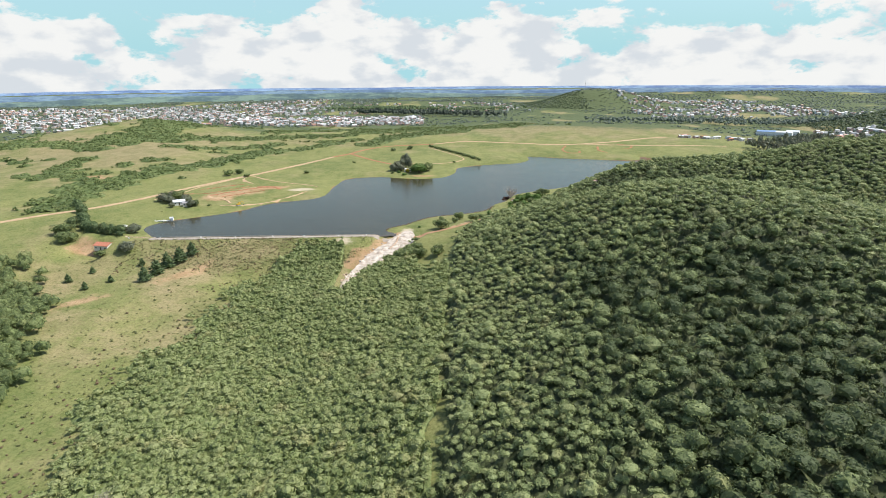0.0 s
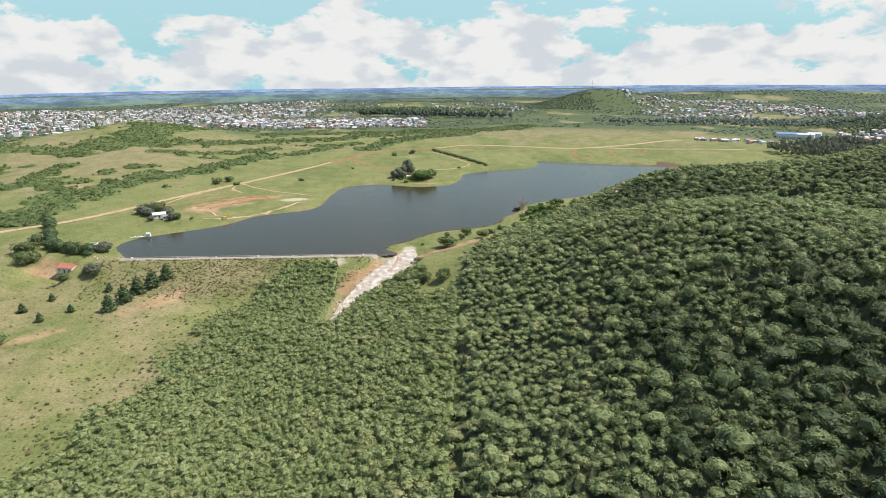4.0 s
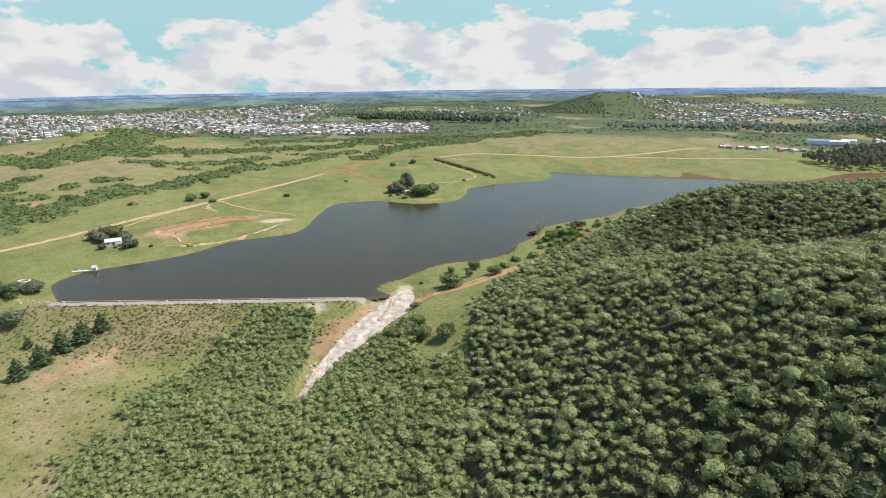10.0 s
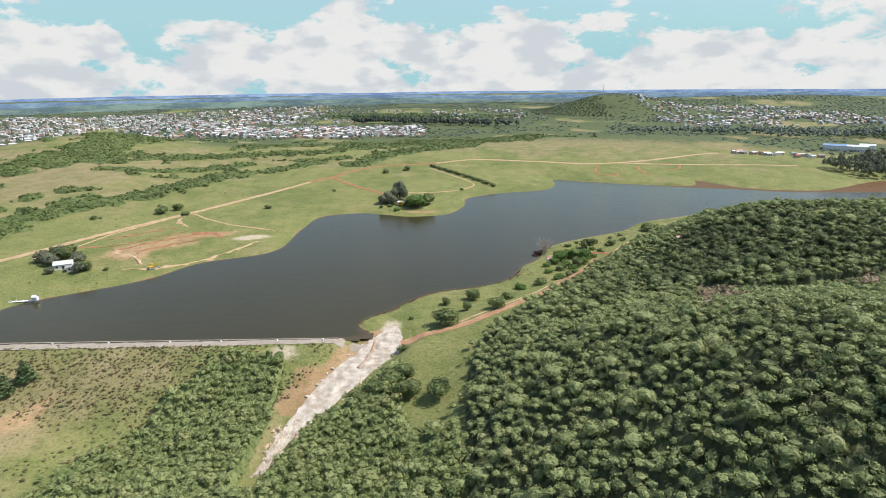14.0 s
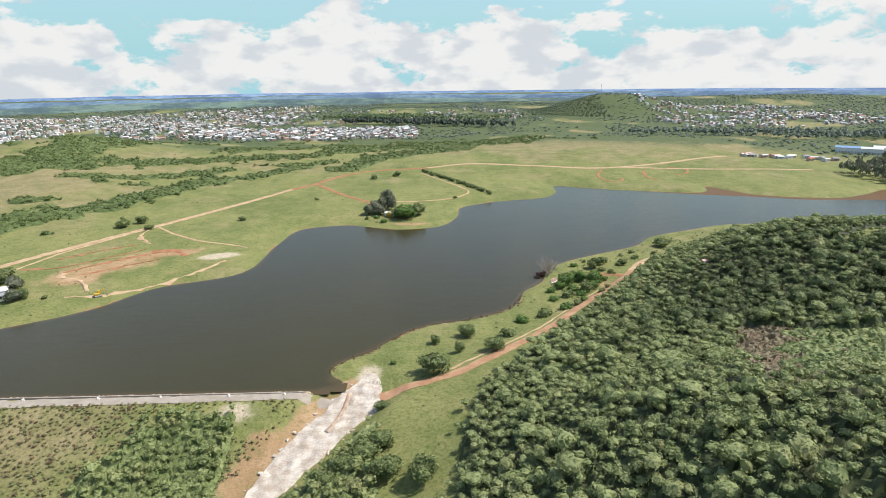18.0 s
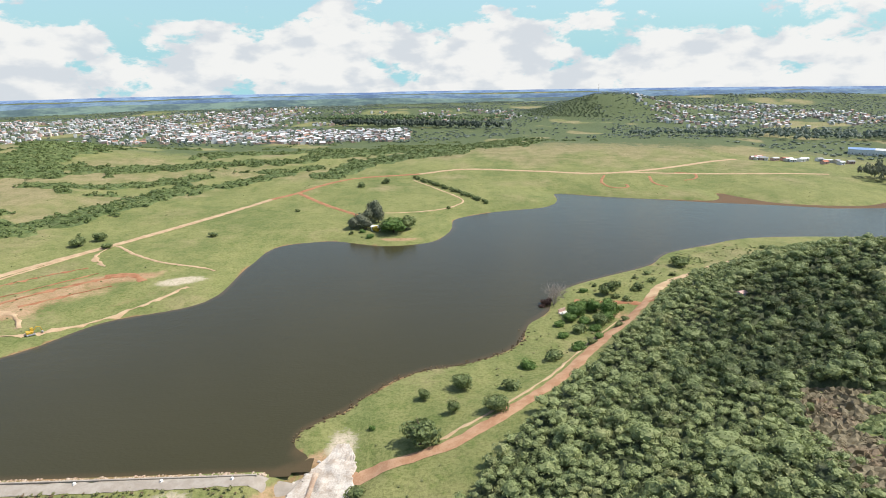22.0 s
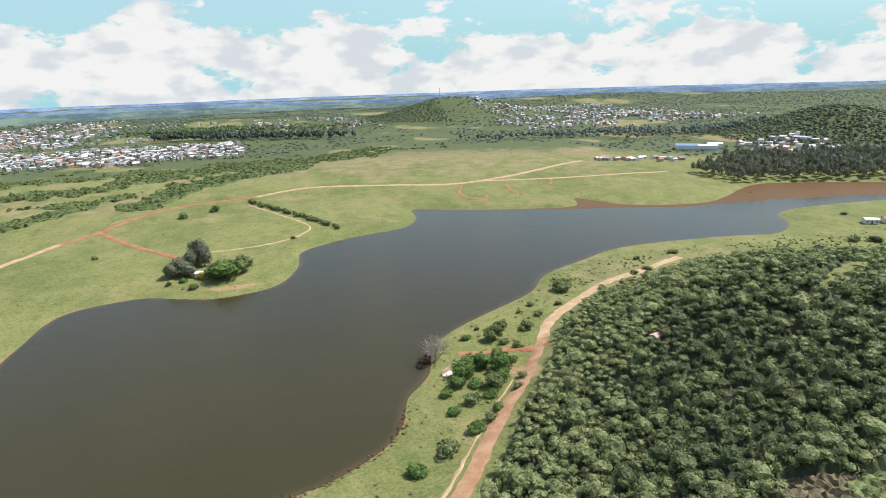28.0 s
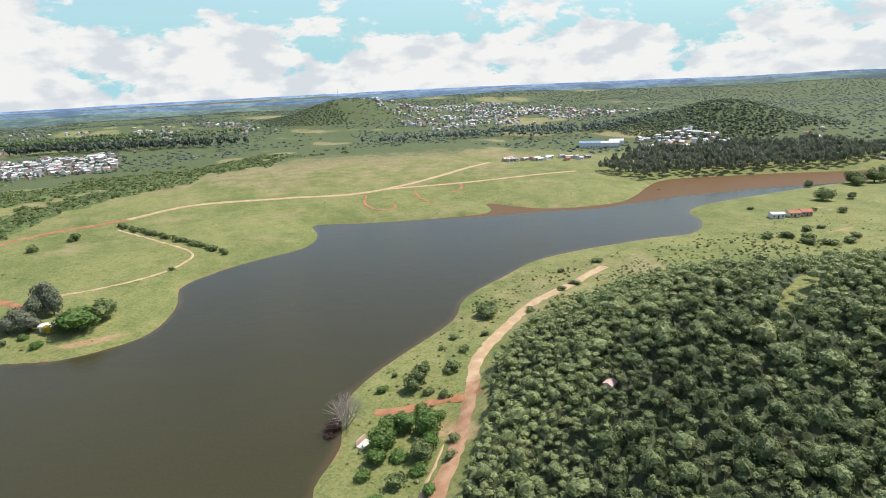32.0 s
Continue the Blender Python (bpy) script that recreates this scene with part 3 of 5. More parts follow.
def build_ground():
    gx, gy = graded(-262, 430, 3.1, 1.06, -4700, 4800), graded(60, 740, 3.1, 1.055, -420, 4950)
    x, y = np.meshgrid(gx, gy)
    z = land(x, y)
    sd = lake_distance(x, y)
    far = step(np.hypot(x, y), 850, 1100)
    far_woods = 0.95 * far * step(wave(x, y, 420, 51) + 0.5 * wave(x, y, 130, 52), -0.95, -0.35)
    for cx, cy, h, sx, sy in KNOLLS[5:11]:
        far_woods = np.maximum(far_woods, step(bump_at(x, y, cx, cy, sx, sy), 0.12, 0.3))
    woods = np.maximum(np.maximum(hill_woods(x, y) * (y < 540) * (x < 460), valley_woods(x, y) * (y < 360)), 0.75 * scrub(x, y))
    woods = np.maximum(woods, far_woods)
    dry = 0.22 + 0.30 * wave(x, y, 120, 21) + 0.22 * bump_at(x, y, -180, 310, 70, 55) + 0.25 * step(sd, 120, 260) * (y > 380) + 0.22 * step(sd, 60, 130) * step(x, 40, 120) * (y > 680)
    dry = dry - 0.55 * bump_at(x, y, -215, 398, 30, 22) - 0.35 * bump_at(x, y, 10, 660, 60, 40) - 0.1 * bump_at(x, y, 0, 345, 10, 25)
    dry = dry + 0.35 * bump_at(x, y, 180, 520, 60, 18, 25) - 0.2 * step(x, 300, 340) * (y < 620)
    dry = dry + 0.5 * bump_at(x, y, -420, 730, 100, 50, 20) + 0.4 * bump_at(x, y, -330, 640, 60, 40) + 0.35 * bump_at(x, y, 200, 960, 150, 60) + 0.3 * bump_at(x, y, -150, 300, 40, 60) + 0.3 * bump_at(x, y, 250, 400, 60, 60)
    bare = 0.62 * bump_at(x, y, -170, 492, 34, 11, 38) + 0.55 * bump_at(x, y, -150, 515, 15, 4, 15) + 0.45 * bump_at(x, y, -176, 466, 12, 7, 40)
    bare = bare + 0.35 * bump_at(x, y, -132, 486, 24, 4, 45) + 0.62 * bump_at(x, y, -143, 318, 20, 6, 62) + 0.55 * bump_at(x, y, -183, 275, 18, 7, 48)
    bare = bare + 0.6 * bump_at(x, y, 386, 512, 14, 3) + 0.7 * bump_at(x, y, -222, 352, 12, 6)
    bare = bare + 0.8 * bump_at(x, y, -12, 586, 14, 2.5) + 0.5 * bump_at(x, y, 430, 552, 8, 3)
    bare = bare + 0.65 * bump_at(x, y, -330, 545, 30, 9) + 0.6 * bump_at(x, y, 90, 455, 14, 4, 100)
    bare = bare + 0.62 * band(x, y, [(-46, 326), (-33, 345), (-25, 357)], 13) * (y > 318) * (sd > 0)
    sand = 1.0 * bump_at(x, y, -119, 511, 9, 4.5, 35) + 0.8 * bump_at(x, y, -18, 372, 4, 6) + 0.7 * bump_at(x, y, -57, 349, 7, 4) + 0.6 * bump_at(x, y, 430, 545, 9, 2)
    shore = (sd > -6) * (1 - step(sd, 0.2, 2.2)) * (0.60 + 0.4 * wave(x, y, 50, 17))
    n, m = len(gy), len(gx)
    i = np.arange(n * m).reshape(n, m)
    f = np.stack([i[:-1, :-1], i[:-1, 1:], i[1:, 1:], i[1:, :-1]], -1).reshape(-1, 4)
    f = f[np.hypot(x, y - 160).ravel()[f].max(1) < 4560]
    me = soup("ground", np.stack([x, y, z], -1).reshape(-1, 3), f, M_GROUND,
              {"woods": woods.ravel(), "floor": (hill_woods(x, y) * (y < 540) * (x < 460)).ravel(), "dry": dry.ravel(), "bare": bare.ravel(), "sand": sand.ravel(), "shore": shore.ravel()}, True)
    tagged(new("ground", me), "rolling grassland with dry patches, red earth and wooded slopes", "ground", kind="structure")


def build_water():
    gx, gy = np.arange(-210, 700, 5.0), np.arange(356, 745, 5.0)
    x, y = np.meshgrid(gx, gy)
    sd = lake_distance(x, y)
    line = np.interp(x, [100, 125, 236, 279, 318, 397, 474, 521, 640], [745, 732, 680, 666, 649, 643, 624, 606, 575])
    silt = step(y - line, -9, 9)
    shallow = step(sd, -5, 0)
    n, m = len(gy), len(gx)
    i = np.arange(n * m).reshape(n, m)
    f = np.stack([i[:-1, :-1], i[:-1, 1:], i[1:, 1:], i[1:, :-1]], -1).reshape(-1, 4)
    f = f[sd.ravel()[f].min(1) < 1.0]
    v = np.stack([x, y, np.zeros_like(x)], -1).reshape(-1, 3)
    v[:, 1] = np.where((v[:, 0] < -28), np.maximum(v[:, 1], 359.5), v[:, 1])
    me = soup("water", v, f, M_WATER, {"silt": silt.ravel(), "shallow": shallow.ravel()}, True)
    tagged(new("water", me), "calm dark olive-brown reservoir with a muddy plume", "lake", kind="structure")


def ribbon(name, pts, width, mat, lift, label, category="road", ragged=0.25, kind="structure"):
    """A road laid on the ground, with a ragged edge and a slight crown."""
    p = smooth_line(pts, 2.5)
    d = np.gradient(p, axis=0)
    d /= np.linalg.norm(d, axis=1, keepdims=True)
    side = np.stack([d[:, 1], -d[:, 0]], -1)
    rng = np.random.default_rng(len(p))
    cols = []
    for k, u in enumerate((-0.5, -0.25, 0.0, 0.25, 0.5)):
        jit = rng.normal(size=(len(p), 1)) * ragged * (abs(u) == 0.5)
        q = p + side * (u * width + jit)
        up = lift + 0.08 * (1 - abs(u) * 2) - (0.12 if abs(u) == 0.5 else 0)
        cols.append(np.column_stack([q, land(q[:, 0], q[:, 1]) + up]))
    v = np.stack(cols, 1).reshape(-1, 3)
    i = np.arange(len(p) * 5).reshape(-1, 5)
    f = np.stack([i[:-1, :-1], i[:-1, 1:], i[1:, 1:], i[1:, :-1]], -1).reshape(-1, 4)
    return tagged(new(name, soup(name, v, f, mat, None, True)), label, category, kind=kind)


build_ground()
build_water()

BANK_ROAD = [(-14, 359), (-8, 360), (13, 365.5), (31, 379), (49, 397), (71.2, 426), (89, 446), (109, 473), (119, 487), (143, 505), (166, 519), (186, 525), (226, 540)]
MAIN_ROAD = [(-330, 372), (-268, 426), (-243, 460), (-229, 486), (-207, 529), (-183, 573), (-150, 642), (-122, 702), (-103, 724), (-67, 781), (0, 800),
             (50, 818), (120, 806), (200, 790), (345, 850)]
ribbon("road_bank", BANK_ROAD[:8], 4.6, M_BANKROAD, 0.22, "sandy dirt road along the lake bank")
ribbon("road_bank", BANK_ROAD[7:], 4.8, M_ROAD, 0.22, "sandy dirt road below the wooded hill")
ribbon("road_verge", [(9, 368), (28, 382), (45.5, 399.5), (67.5, 428), (85, 448)], 0.9, M_ROAD, 0.14, "pale sandy strip along the road's edge", "verge", 0.3)
ribbon("road_branch", [(107, 464), (97, 468), (84, 470), (74, 474)], 4.0, M_REDROAD, 0.2, "short red earth track to the shore")
ribbon("road_main", MAIN_ROAD[:8], 5.2, M_ROAD, 0.25, "sandy dirt road across the grassland")
ribbon("road_main", MAIN_ROAD[7:11], 5.2, M_REDROAD, 0.25, "red earth stretch of the grassland road")
ribbon("road_main", MAIN_ROAD[10:], 5.4, M_ROAD, 0.25, "sandy dirt road across the far grassland")
for line, wide in (([(-214, 484), (-196, 487), (-182, 502), (-166, 521)], 1.8), ([(-206, 500), (-192, 516), (-176, 530)], 1.2), ([(-190, 478), (-176, 497), (-160, 512), (-146, 519)], 2.4),
                   ([(-178, 477), (-164, 491), (-150, 503)], 1.5), ([(-160, 516), (-148, 519), (-137, 509)], 4.2)):
    ribbon("earth_bank", line, wide, M_REDROAD, 0.16, "scraped line of red earth in the grass", "earth bank", 0.8)
for line, wide in (([(-190, 480), (-186, 473), (-174, 468), (-164, 456)], 2.6), ([(-170, 448), (-156, 452), (-138, 466), (-121, 487), (-113, 503)], 1.5), ([(-184, 566), (-182, 548), (-168, 532)], 1.8)):
    ribbon("earth_track", line, wide, M_ROAD, 0.15, "scraped sandy track on the lake bank", "track", 0.9)
ribbon("road_fork", [(200, 790), (290, 777), (392, 766)], 4.6, M_ROAD, 0.25, "sandy dirt road beside the far shore")
ribbon("road_spur", [(-103, 722), (-70, 676), (-47, 648), (-42, 636)], 4.0, M_REDROAD, 0.22, "red earth track to the trees on the point")
ribbon("road_path", [(-6, 776), (16, 736), (36, 695), (30, 676), (14, 662), (-10, 652), (-30, 650)], 2.0, M_ROAD, 0.2, "narrow sandy path beside the hedge")
ribbon("road_track", [(-180, 570), (-160, 552), (-140, 539), (-116, 532), (-108, 528)], 2.0, M_ROAD, 0.2, "faint sandy track through the grass")
ribbon("road_track", [(-188, 562), (-200, 534), (-210, 512), (-217, 484), (-228, 462)], 1.8, M_ROAD, 0.2, "second sandy wheel track beside the road")
for loop in ([(180, 780), (170, 756), (171, 740), (178, 732), (187, 733), (189, 742)], [(221, 772), (215, 748), (217, 736), (222, 729)], [(251, 786), (262, 784), (268, 776), (260, 760), (247, 754)]):
    ribbon("earth_track", loop, 2.6, M_REDROAD, 0.2, "curling red earth track in the grass", "track")
ribbon("dam_crest", [(-182, 355), (-150, 355.3), (-90, 355.6), (-27, 357)], 4.6, M_CREST, 0.2, "gravel road on the crest of the earth dam", "dam")

# ---------------------------------------------------------------- woods, scrub and tufts
def jittered(x0, x1, y0, y1, gap, seed):
    rng = np.random.default_rng(seed)
    x, y = np.meshgrid(np.arange(x0, x1, gap), np.arange(y0, y1, gap))
    x = x + (np.arange(x.shape[0])[:, None] % 2) * gap * 0.5
    x, y = x.ravel() + rng.uniform(-0.36, 0.36, x.size) * gap, y.ravel() + rng.uniform(-0.36, 0.36, x.size) * gap
    return x, y, rng


FOREST_S = [crown(150 + k, 9, 74, 0.21, ICO1, -0.15, 0.60, 0.06, rough=0.07) for k in range(12)]
FOREST_T = [crown(100 + k, 14 + k % 4, 170, 0.15, ICO2, -0.15, 0.66, 0.06, rough=0.05) for k in range(12)]
SCRUB_T = [crown(200 + k, 5, 44, 0.30, ICO1, -0.1) for k in range(7)]
TUFT_T = [crown(250 + k, 4, 12, 0.36, ICO1, 0.05) for k in range(6)]
FAR_T = [crown(300 + k, 5, 5, 0.4, ICO1, 0.0) for k in range(6)]

for gap, r0, r1, t0, t1, seed, share in ((6.6, 1.9, 3.1, 4.8, 6.8, 1, 0.62), (2.5, 1.1, 2.1, 2.8, 5.4, 6, 0.98)):
    x, y, rng = jittered(-20, 330, 45, 545, gap, seed)
    inner = x - np.interp(y, *FOREST_EDGE)
    # two zones of darker tint: the south, with larger, sparser crowns, and the northern interior
    dark_south = step(x + 9 * wave(x, y, 30, 78), 36, 58) * (1 - step(y + 12 * wave(x, y, 40, 79), 170, 225)) * (1 - 0.6 * step(x, 105, 140))
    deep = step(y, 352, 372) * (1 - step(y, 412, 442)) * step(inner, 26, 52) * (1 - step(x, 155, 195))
    keep = (rng.uniform(size=x.size) < hill_woods(x, y) * share * (1 - (0.36 * dark_south + 0.22 * deep) * (gap < 5))) & (x < 0.82 * y + 30) & ~((x > 262) & (y > 345)) & (x < 318) & (np.hypot(x - 120.5, y - 421.0) > 1.7)
    if gap > 5:
        keep &= rng.uniform(size=x.size) < 0.45 + 0.55 * np.maximum(dark_south, deep)
    x, y, dark_south, deep, inner = x[keep], y[keep], dark_south[keep], deep[keep], inner[keep]
    size = (r0 + (r1 - r0) * rng.beta(1.3, 2.4, x.size)) * (1 + 0.16 * wave(x, y, 40, 33) + 0.16 * dark_south)
    tall = size * rng.uniform(0.62, 1.15, x.size)
    top = rng.uniform(t0, t1, x.size) + 0.6 * wave(x, y, 18, 34) + 0.9 * dark_south + 1.2 * bump_at(x, y, 121, 421, 9) - 1.5 * (1 - step(inner, 0, 8))
    xyz = np.column_stack([x, y, land(x, y) + top - tall])
    shift = 0.20 * wave(x, y, 32, 35) + 0.30 + 0.20 * step(y, 160, 230) + 0.06 * step(y, 330, 400) - 1.02 * dark_south - 0.86 * deep + 0.12 * (1 - step(inner, 14, 40))
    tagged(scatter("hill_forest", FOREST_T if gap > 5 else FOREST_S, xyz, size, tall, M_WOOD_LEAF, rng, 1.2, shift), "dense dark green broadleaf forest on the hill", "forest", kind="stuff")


def undergrowth(name, x0, x1, y0, y1, cell, inside, lo, hi, mat, label, seed):
    """A dense, lumpy layer of brush over the ground where inside says so."""
    rng = np.random.default_rng(seed)
    gx, gy = np.arange(x0, x1, cell), np.arange(y0, y1, cell)
    x, y = np.meshgrid(gx, gy)
    x, y = x + rng.uniform(-0.35, 0.35, x.shape) * cell, y + rng.uniform(-0.35, 0.35, x.shape) * cell
    m = np.clip(inside(x, y) * 1.6 - 0.3, 0, 1)
    up = lo + (hi - lo) * (0.5 + 0.3 * wave(x, y, 11, seed) + 0.35 * wave(x, y, 4.6, seed + 1)) + rng.normal(size=x.shape) * 0.42
    z = land(x, y) + up * m - 0.6 * (1 - m)
    i = np.arange(x.size).reshape(x.shape)
    f = np.stack([i[:-1, :-1], i[:-1, 1:], i[1:, 1:], i[1:, :-1]], -1).reshape(-1, 4)
    f = f[m.ravel()[f].max(1) > 0.02]
    tint = np.clip(0.42 + 0.35 * rng.normal(size=x.size) + 0.25 * wave(x, y, 30, seed + 2).ravel(), 0, 1)
    ob = new(name, soup(name, np.stack([x, y, z], -1).reshape(-1, 3), f, mat, {"tint": tint}))
    tagged(ob, label, "undergrowth", kind="stuff")


undergrowth("valley_brush", -140, 16, 58, 352, 0.85, valley_woods, 0.6, 2.2, M_SCRUB, "low light green brush filling the valley", 61)
undergrowth("forest_brush", -10, 300, 50, 540, 1.05, lambda x, y: hill_woods(x, y) * (x < 0.82 * y + 30), 1.0, 2.5, M_SHADE_LEAF, "brush under the hill forest, crown shade painted into its colour", 64)

x, y, rng = jittered(-140, 16, 58, 352, 2.55, 2)
keep = (rng.uniform(size=x.size) < valley_woods(x, y)) & (x > -0.82 * y - 30) & (wave(x, y, 38, 48) + 0.5 * wave(x, y, 15, 49) > -0.95 * (1 + step(x, -80, -20)))
x, y = x[keep], y[keep]
near_east = step(x, -60, 10)
size = (0.75 + 1.9 * rng.beta(1.0, 3.6, x.size)) * (1.22 + 0.12 * near_east)
tall = size * rng.uniform(0.75, 1.1, x.size)
top = (1.4 + 1.0 * size + rng.uniform(-0.3, 0.5, x.size)) * (1.1 + 0.2 * near_east)
xyz = np.column_stack([x, y, land(x, y) + top - tall])
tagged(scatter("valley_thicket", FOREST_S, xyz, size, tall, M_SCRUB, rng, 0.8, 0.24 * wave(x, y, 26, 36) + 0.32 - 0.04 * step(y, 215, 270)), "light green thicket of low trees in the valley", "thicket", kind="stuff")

undergrowth("belt_brush", -640, 240, 420, 1090, 2.3, lambda x, y: scrub(x, y) * (lake_distance(x, y) > 16), 0.5, 1.9, M_BELT, "low green brush in belts on the slopes", 67)
x, y, rng = jittered(-640, 240, 400, 1090, 3.7, 3)
keep = (rng.uniform(size=x.size) < scrub(x, y) * 0.92) & (lake_distance(x, y) > 20)
x, y = x[keep], y[keep]
size = 1.1 + 1.9 * rng.beta(1.4, 2.4, x.size)
tall = size * rng.uniform(0.7, 1.0, x.size)
xyz = np.column_stack([x, y, land(x, y) + tall * 0.5])
tagged(scatter("scrub_belt", [crown(270 + k, 5, 24, 0.38, ICO1, -0.1) for k in range(6)], xyz, size, tall, M_BELT, rng), "belts of green scrub on the grassy slopes", "scrub", kind="stuff")

x, y, rng = jittered(-560, 420, 60, 960, 5.6, 4)
sd = lake_distance(x, y)
open_land = (sd > 5) & (hill_woods(x, y) * (y < 540) * (x < 460) < 0.2) & (valley_woods(x, y) * (y < 360) < 0.2) & (band(x, y, MAIN_ROAD, 8) < 0.1) & (band(x, y, BANK_ROAD, 7) < 0.1)
dense = 0.10 + 0.35 * (wave(x, y, 90, 41) > 0.4) + 0.75 * ((y < 352) & (x < -50) & (x > -0.86 * y - 40)) + 0.6 * ((x > 180) & (y < 560))
dense = dense * np.where((y > 560), 0.6, 1.0)
keep = open_land & (rng.uniform(size=x.size) < dense)
x, y = x[keep], y[keep]
size = 0.35 + 1.1 * rng.beta(1.2, 4.5, x.size)
tall = size * rng.uniform(0.45, 0.8, x.size)
xyz = np.column_stack([x, y, land(x, y) + tall * 0.3])
tagged(scatter("low_shrubs", TUFT_T, xyz, size, tall, M_TUFT, rng), "scattered low shrubs and coarse grass tufts", "shrubs", kind="stuff")
x, y, rng = jittered(-175, -60, 62, 335, 2.3, 42)
west = np.interp(y, *THICKET_WEST)
keep = (x < west + 8) & (x > -0.84 * y - 30) & (rng.uniform(size=x.size) < 0.85 * np.exp(-np.maximum(west - x, 0) / 16.0) * (0.6 + 0.4 * (wave(x, y, 26, 58) > 0)))
x, y = x[keep], y[keep]
size = 0.45 + 1.0 * rng.beta(1.3, 3.0, x.size)
xyz = np.column_stack([x, y, land(x, y) + size * 0.2])
pick = rng.uniform(size=x.size) < 0.30 + 0.45 * bump_at(x, y, -95, 115, 30, 30)
for name, sel, mat, lab in (("field_shrubs", ~pick, M_TUFT, "olive shrubs along the thicket's edge"), ("field_dry_shrubs", pick, M_BUSH_DRY, "dry brown shrubs along the thicket's edge")):
    tagged(scatter(name, TUFT_T, xyz[sel], size[sel], size[sel] * 0.75, mat, rng), lab, "shrubs", kind="stuff")

x, y, rng = jittered(-190, -34, 316, 354, 1.25, 41)
keep = (valley_woods(x, y) < 0.3) & (rng.uniform(size=x.size) < 0.62 * step(y, 316, 328) * (0.5 + 0.5 * step(x, -185, -120))) & (np.abs(x - np.interp(y, [312, 330, 346, 360], [-47, -38, -29, -20])) > 14) & (bump_at(x, y, -56, 347, 8, 5) < 0.4)
x, y = x[keep], y[keep]
size = 0.4 + 0.8 * rng.beta(1.4, 3.0, x.size)
xyz = np.column_stack([x, y, land(x, y) + size * 0.2])
pick = rng.uniform(size=x.size) < 0.35
for name, sel, mat, lab in (("slope_shrubs", ~pick, M_TUFT, "olive shrubs covering the dam's downstream slope"), ("slope_dry_shrubs", pick, M_BUSH_DRY, "dry brown shrubs on the dam's downstream slope")):
    tagged(scatter(name, TUFT_T, xyz[sel], size[sel], size[sel] * 0.7, mat, rng), lab, "shrubs", kind="stuff")

x, y, rng = jittered(-1500, 2700, 420, 2800, 14.0, 5)
az = np.degrees(np.arctan2(x, y - 200))
n1 = wave(x, y, 420, 51) + 0.5 * wave(x, y, 130, 52)
on_hill = np.zeros(x.size)
for cx, cy, h, sx, sy in KNOLLS[7:11]:
    on_hill = np.maximum(on_hill, bump_at(x, y, cx, cy, sx, sy))
keep = ((n1 > -0.12 - 0.4 * step(az, 45, 58)) | (on_hill > 0.22)) & (rng.uniform(size=x.size) < 0.8) & (az > -44) & (az < 66) & (np.hypot(x, y - 200) > np.interp(az, [-44, 20, 45, 66], [900, 900, 760, 620])) & (np.hypot(x, y - 200) < 2350)
x, y = x[keep], y[keep]
size = rng.uniform(2.8, 6.0, x.size) * (1 + 0.6 * step(y, 1400, 2800))
tall = size * rng.uniform(0.35, 0.55, x.size)
xyz = np.column_stack([x, y, land(x, y) + tall * 0.25])
tagged(scatter("far_woods", FAR_T, xyz, size, tall, M_FAR_HAZY, rng), "distant woods between fields, haze put into their grey-green", "woods", kind="stuff")
x, y, rng = jittered(600, 1000, 780, 1100, 6.2, 15)
keep = (bump_at(x, y, 764, 896, 68, 80) > 0.10) & (rng.uniform(size=x.size) < 0.9)
x, y = x[keep], y[keep]
size = rng.uniform(2.6, 4.6, x.size)
xyz = np.column_stack([x, y, land(x, y) + size * 0.3])
tagged(scatter("hill_woods", FAR_T, xyz, size, size * 0.8, M_HILL, rng), "dark green woods covering the far round hill", "woods", kind="stuff")
x, y, rng = jittered(200, 680, 1480, 1920, 8.0, 16)
keep = (bump_at(x, y, 440, 1700, 90, 100) > 0.12) & (rng.uniform(size=x.size) < 0.03 + 0.92 * (x + 25 * wave(x, y, 60, 23) < 415))
x, y = x[keep], y[keep]
size = rng.uniform(2.6, 4.6, x.size)
xyz = np.column_stack([x, y, land(x, y) + size * 0.2])
tagged(scatter("hill_woods", FAR_T, xyz, size, size * 0.7, M_HILL, rng), "green woods on the far hill with the mast", "woods", kind="stuff")
for cx, cy, sx, sy, gap, seed in ((-120, 1640, 110, 40, 8.0, 17), (100, 1570, 100, 22, 13.0, 18), (640, 1030, 120, 25, 10.0, 19), (480, 1100, 120, 30, 11.0, 20)):
    x, y, rng = jittered(cx - 2 * sx, cx + 2 * sx, cy - 2 * sy, cy + 2 * sy, gap, seed)
    keep = bump_at(x, y, cx, cy, sx, sy) > rng.uniform(0.25, 0.8, x.size)
    x, y = x[keep], y[keep]
    size = rng.uniform(4.0, 7.0, x.size)
    xyz = np.column_stack([x, y, land(x, y) + size * 0.9])
    # groves beyond y 1500 take the darker pine green in place of cloud shadow
    tagged(scatter("far_grove", FAR_T, xyz, size, size * 1.1, M_PINE if cy > 1500 else M_FAR_HAZY, rng), "dark grove of tall trees near the town", "woods", kind="stuff")

x, y, rng = jittered(-200, 190, 1280, 1520, 9.0, 22)
keep = (band(x, y, [(-160, 1475), (-80, 1430), (0, 1395), (70, 1360), (140, 1325)], 34) > rng.uniform(0.0, 0.9, x.size)) & (rng.uniform(size=x.size) < np.interp(x, [-160, 0, 140], [1.0, 0.9, 0.5]))
x, y = x[keep], y[keep]
size = rng.uniform(5.0, 8.0, x.size)
xyz = np.column_stack([x, y, land(x, y) + size * 0.9])
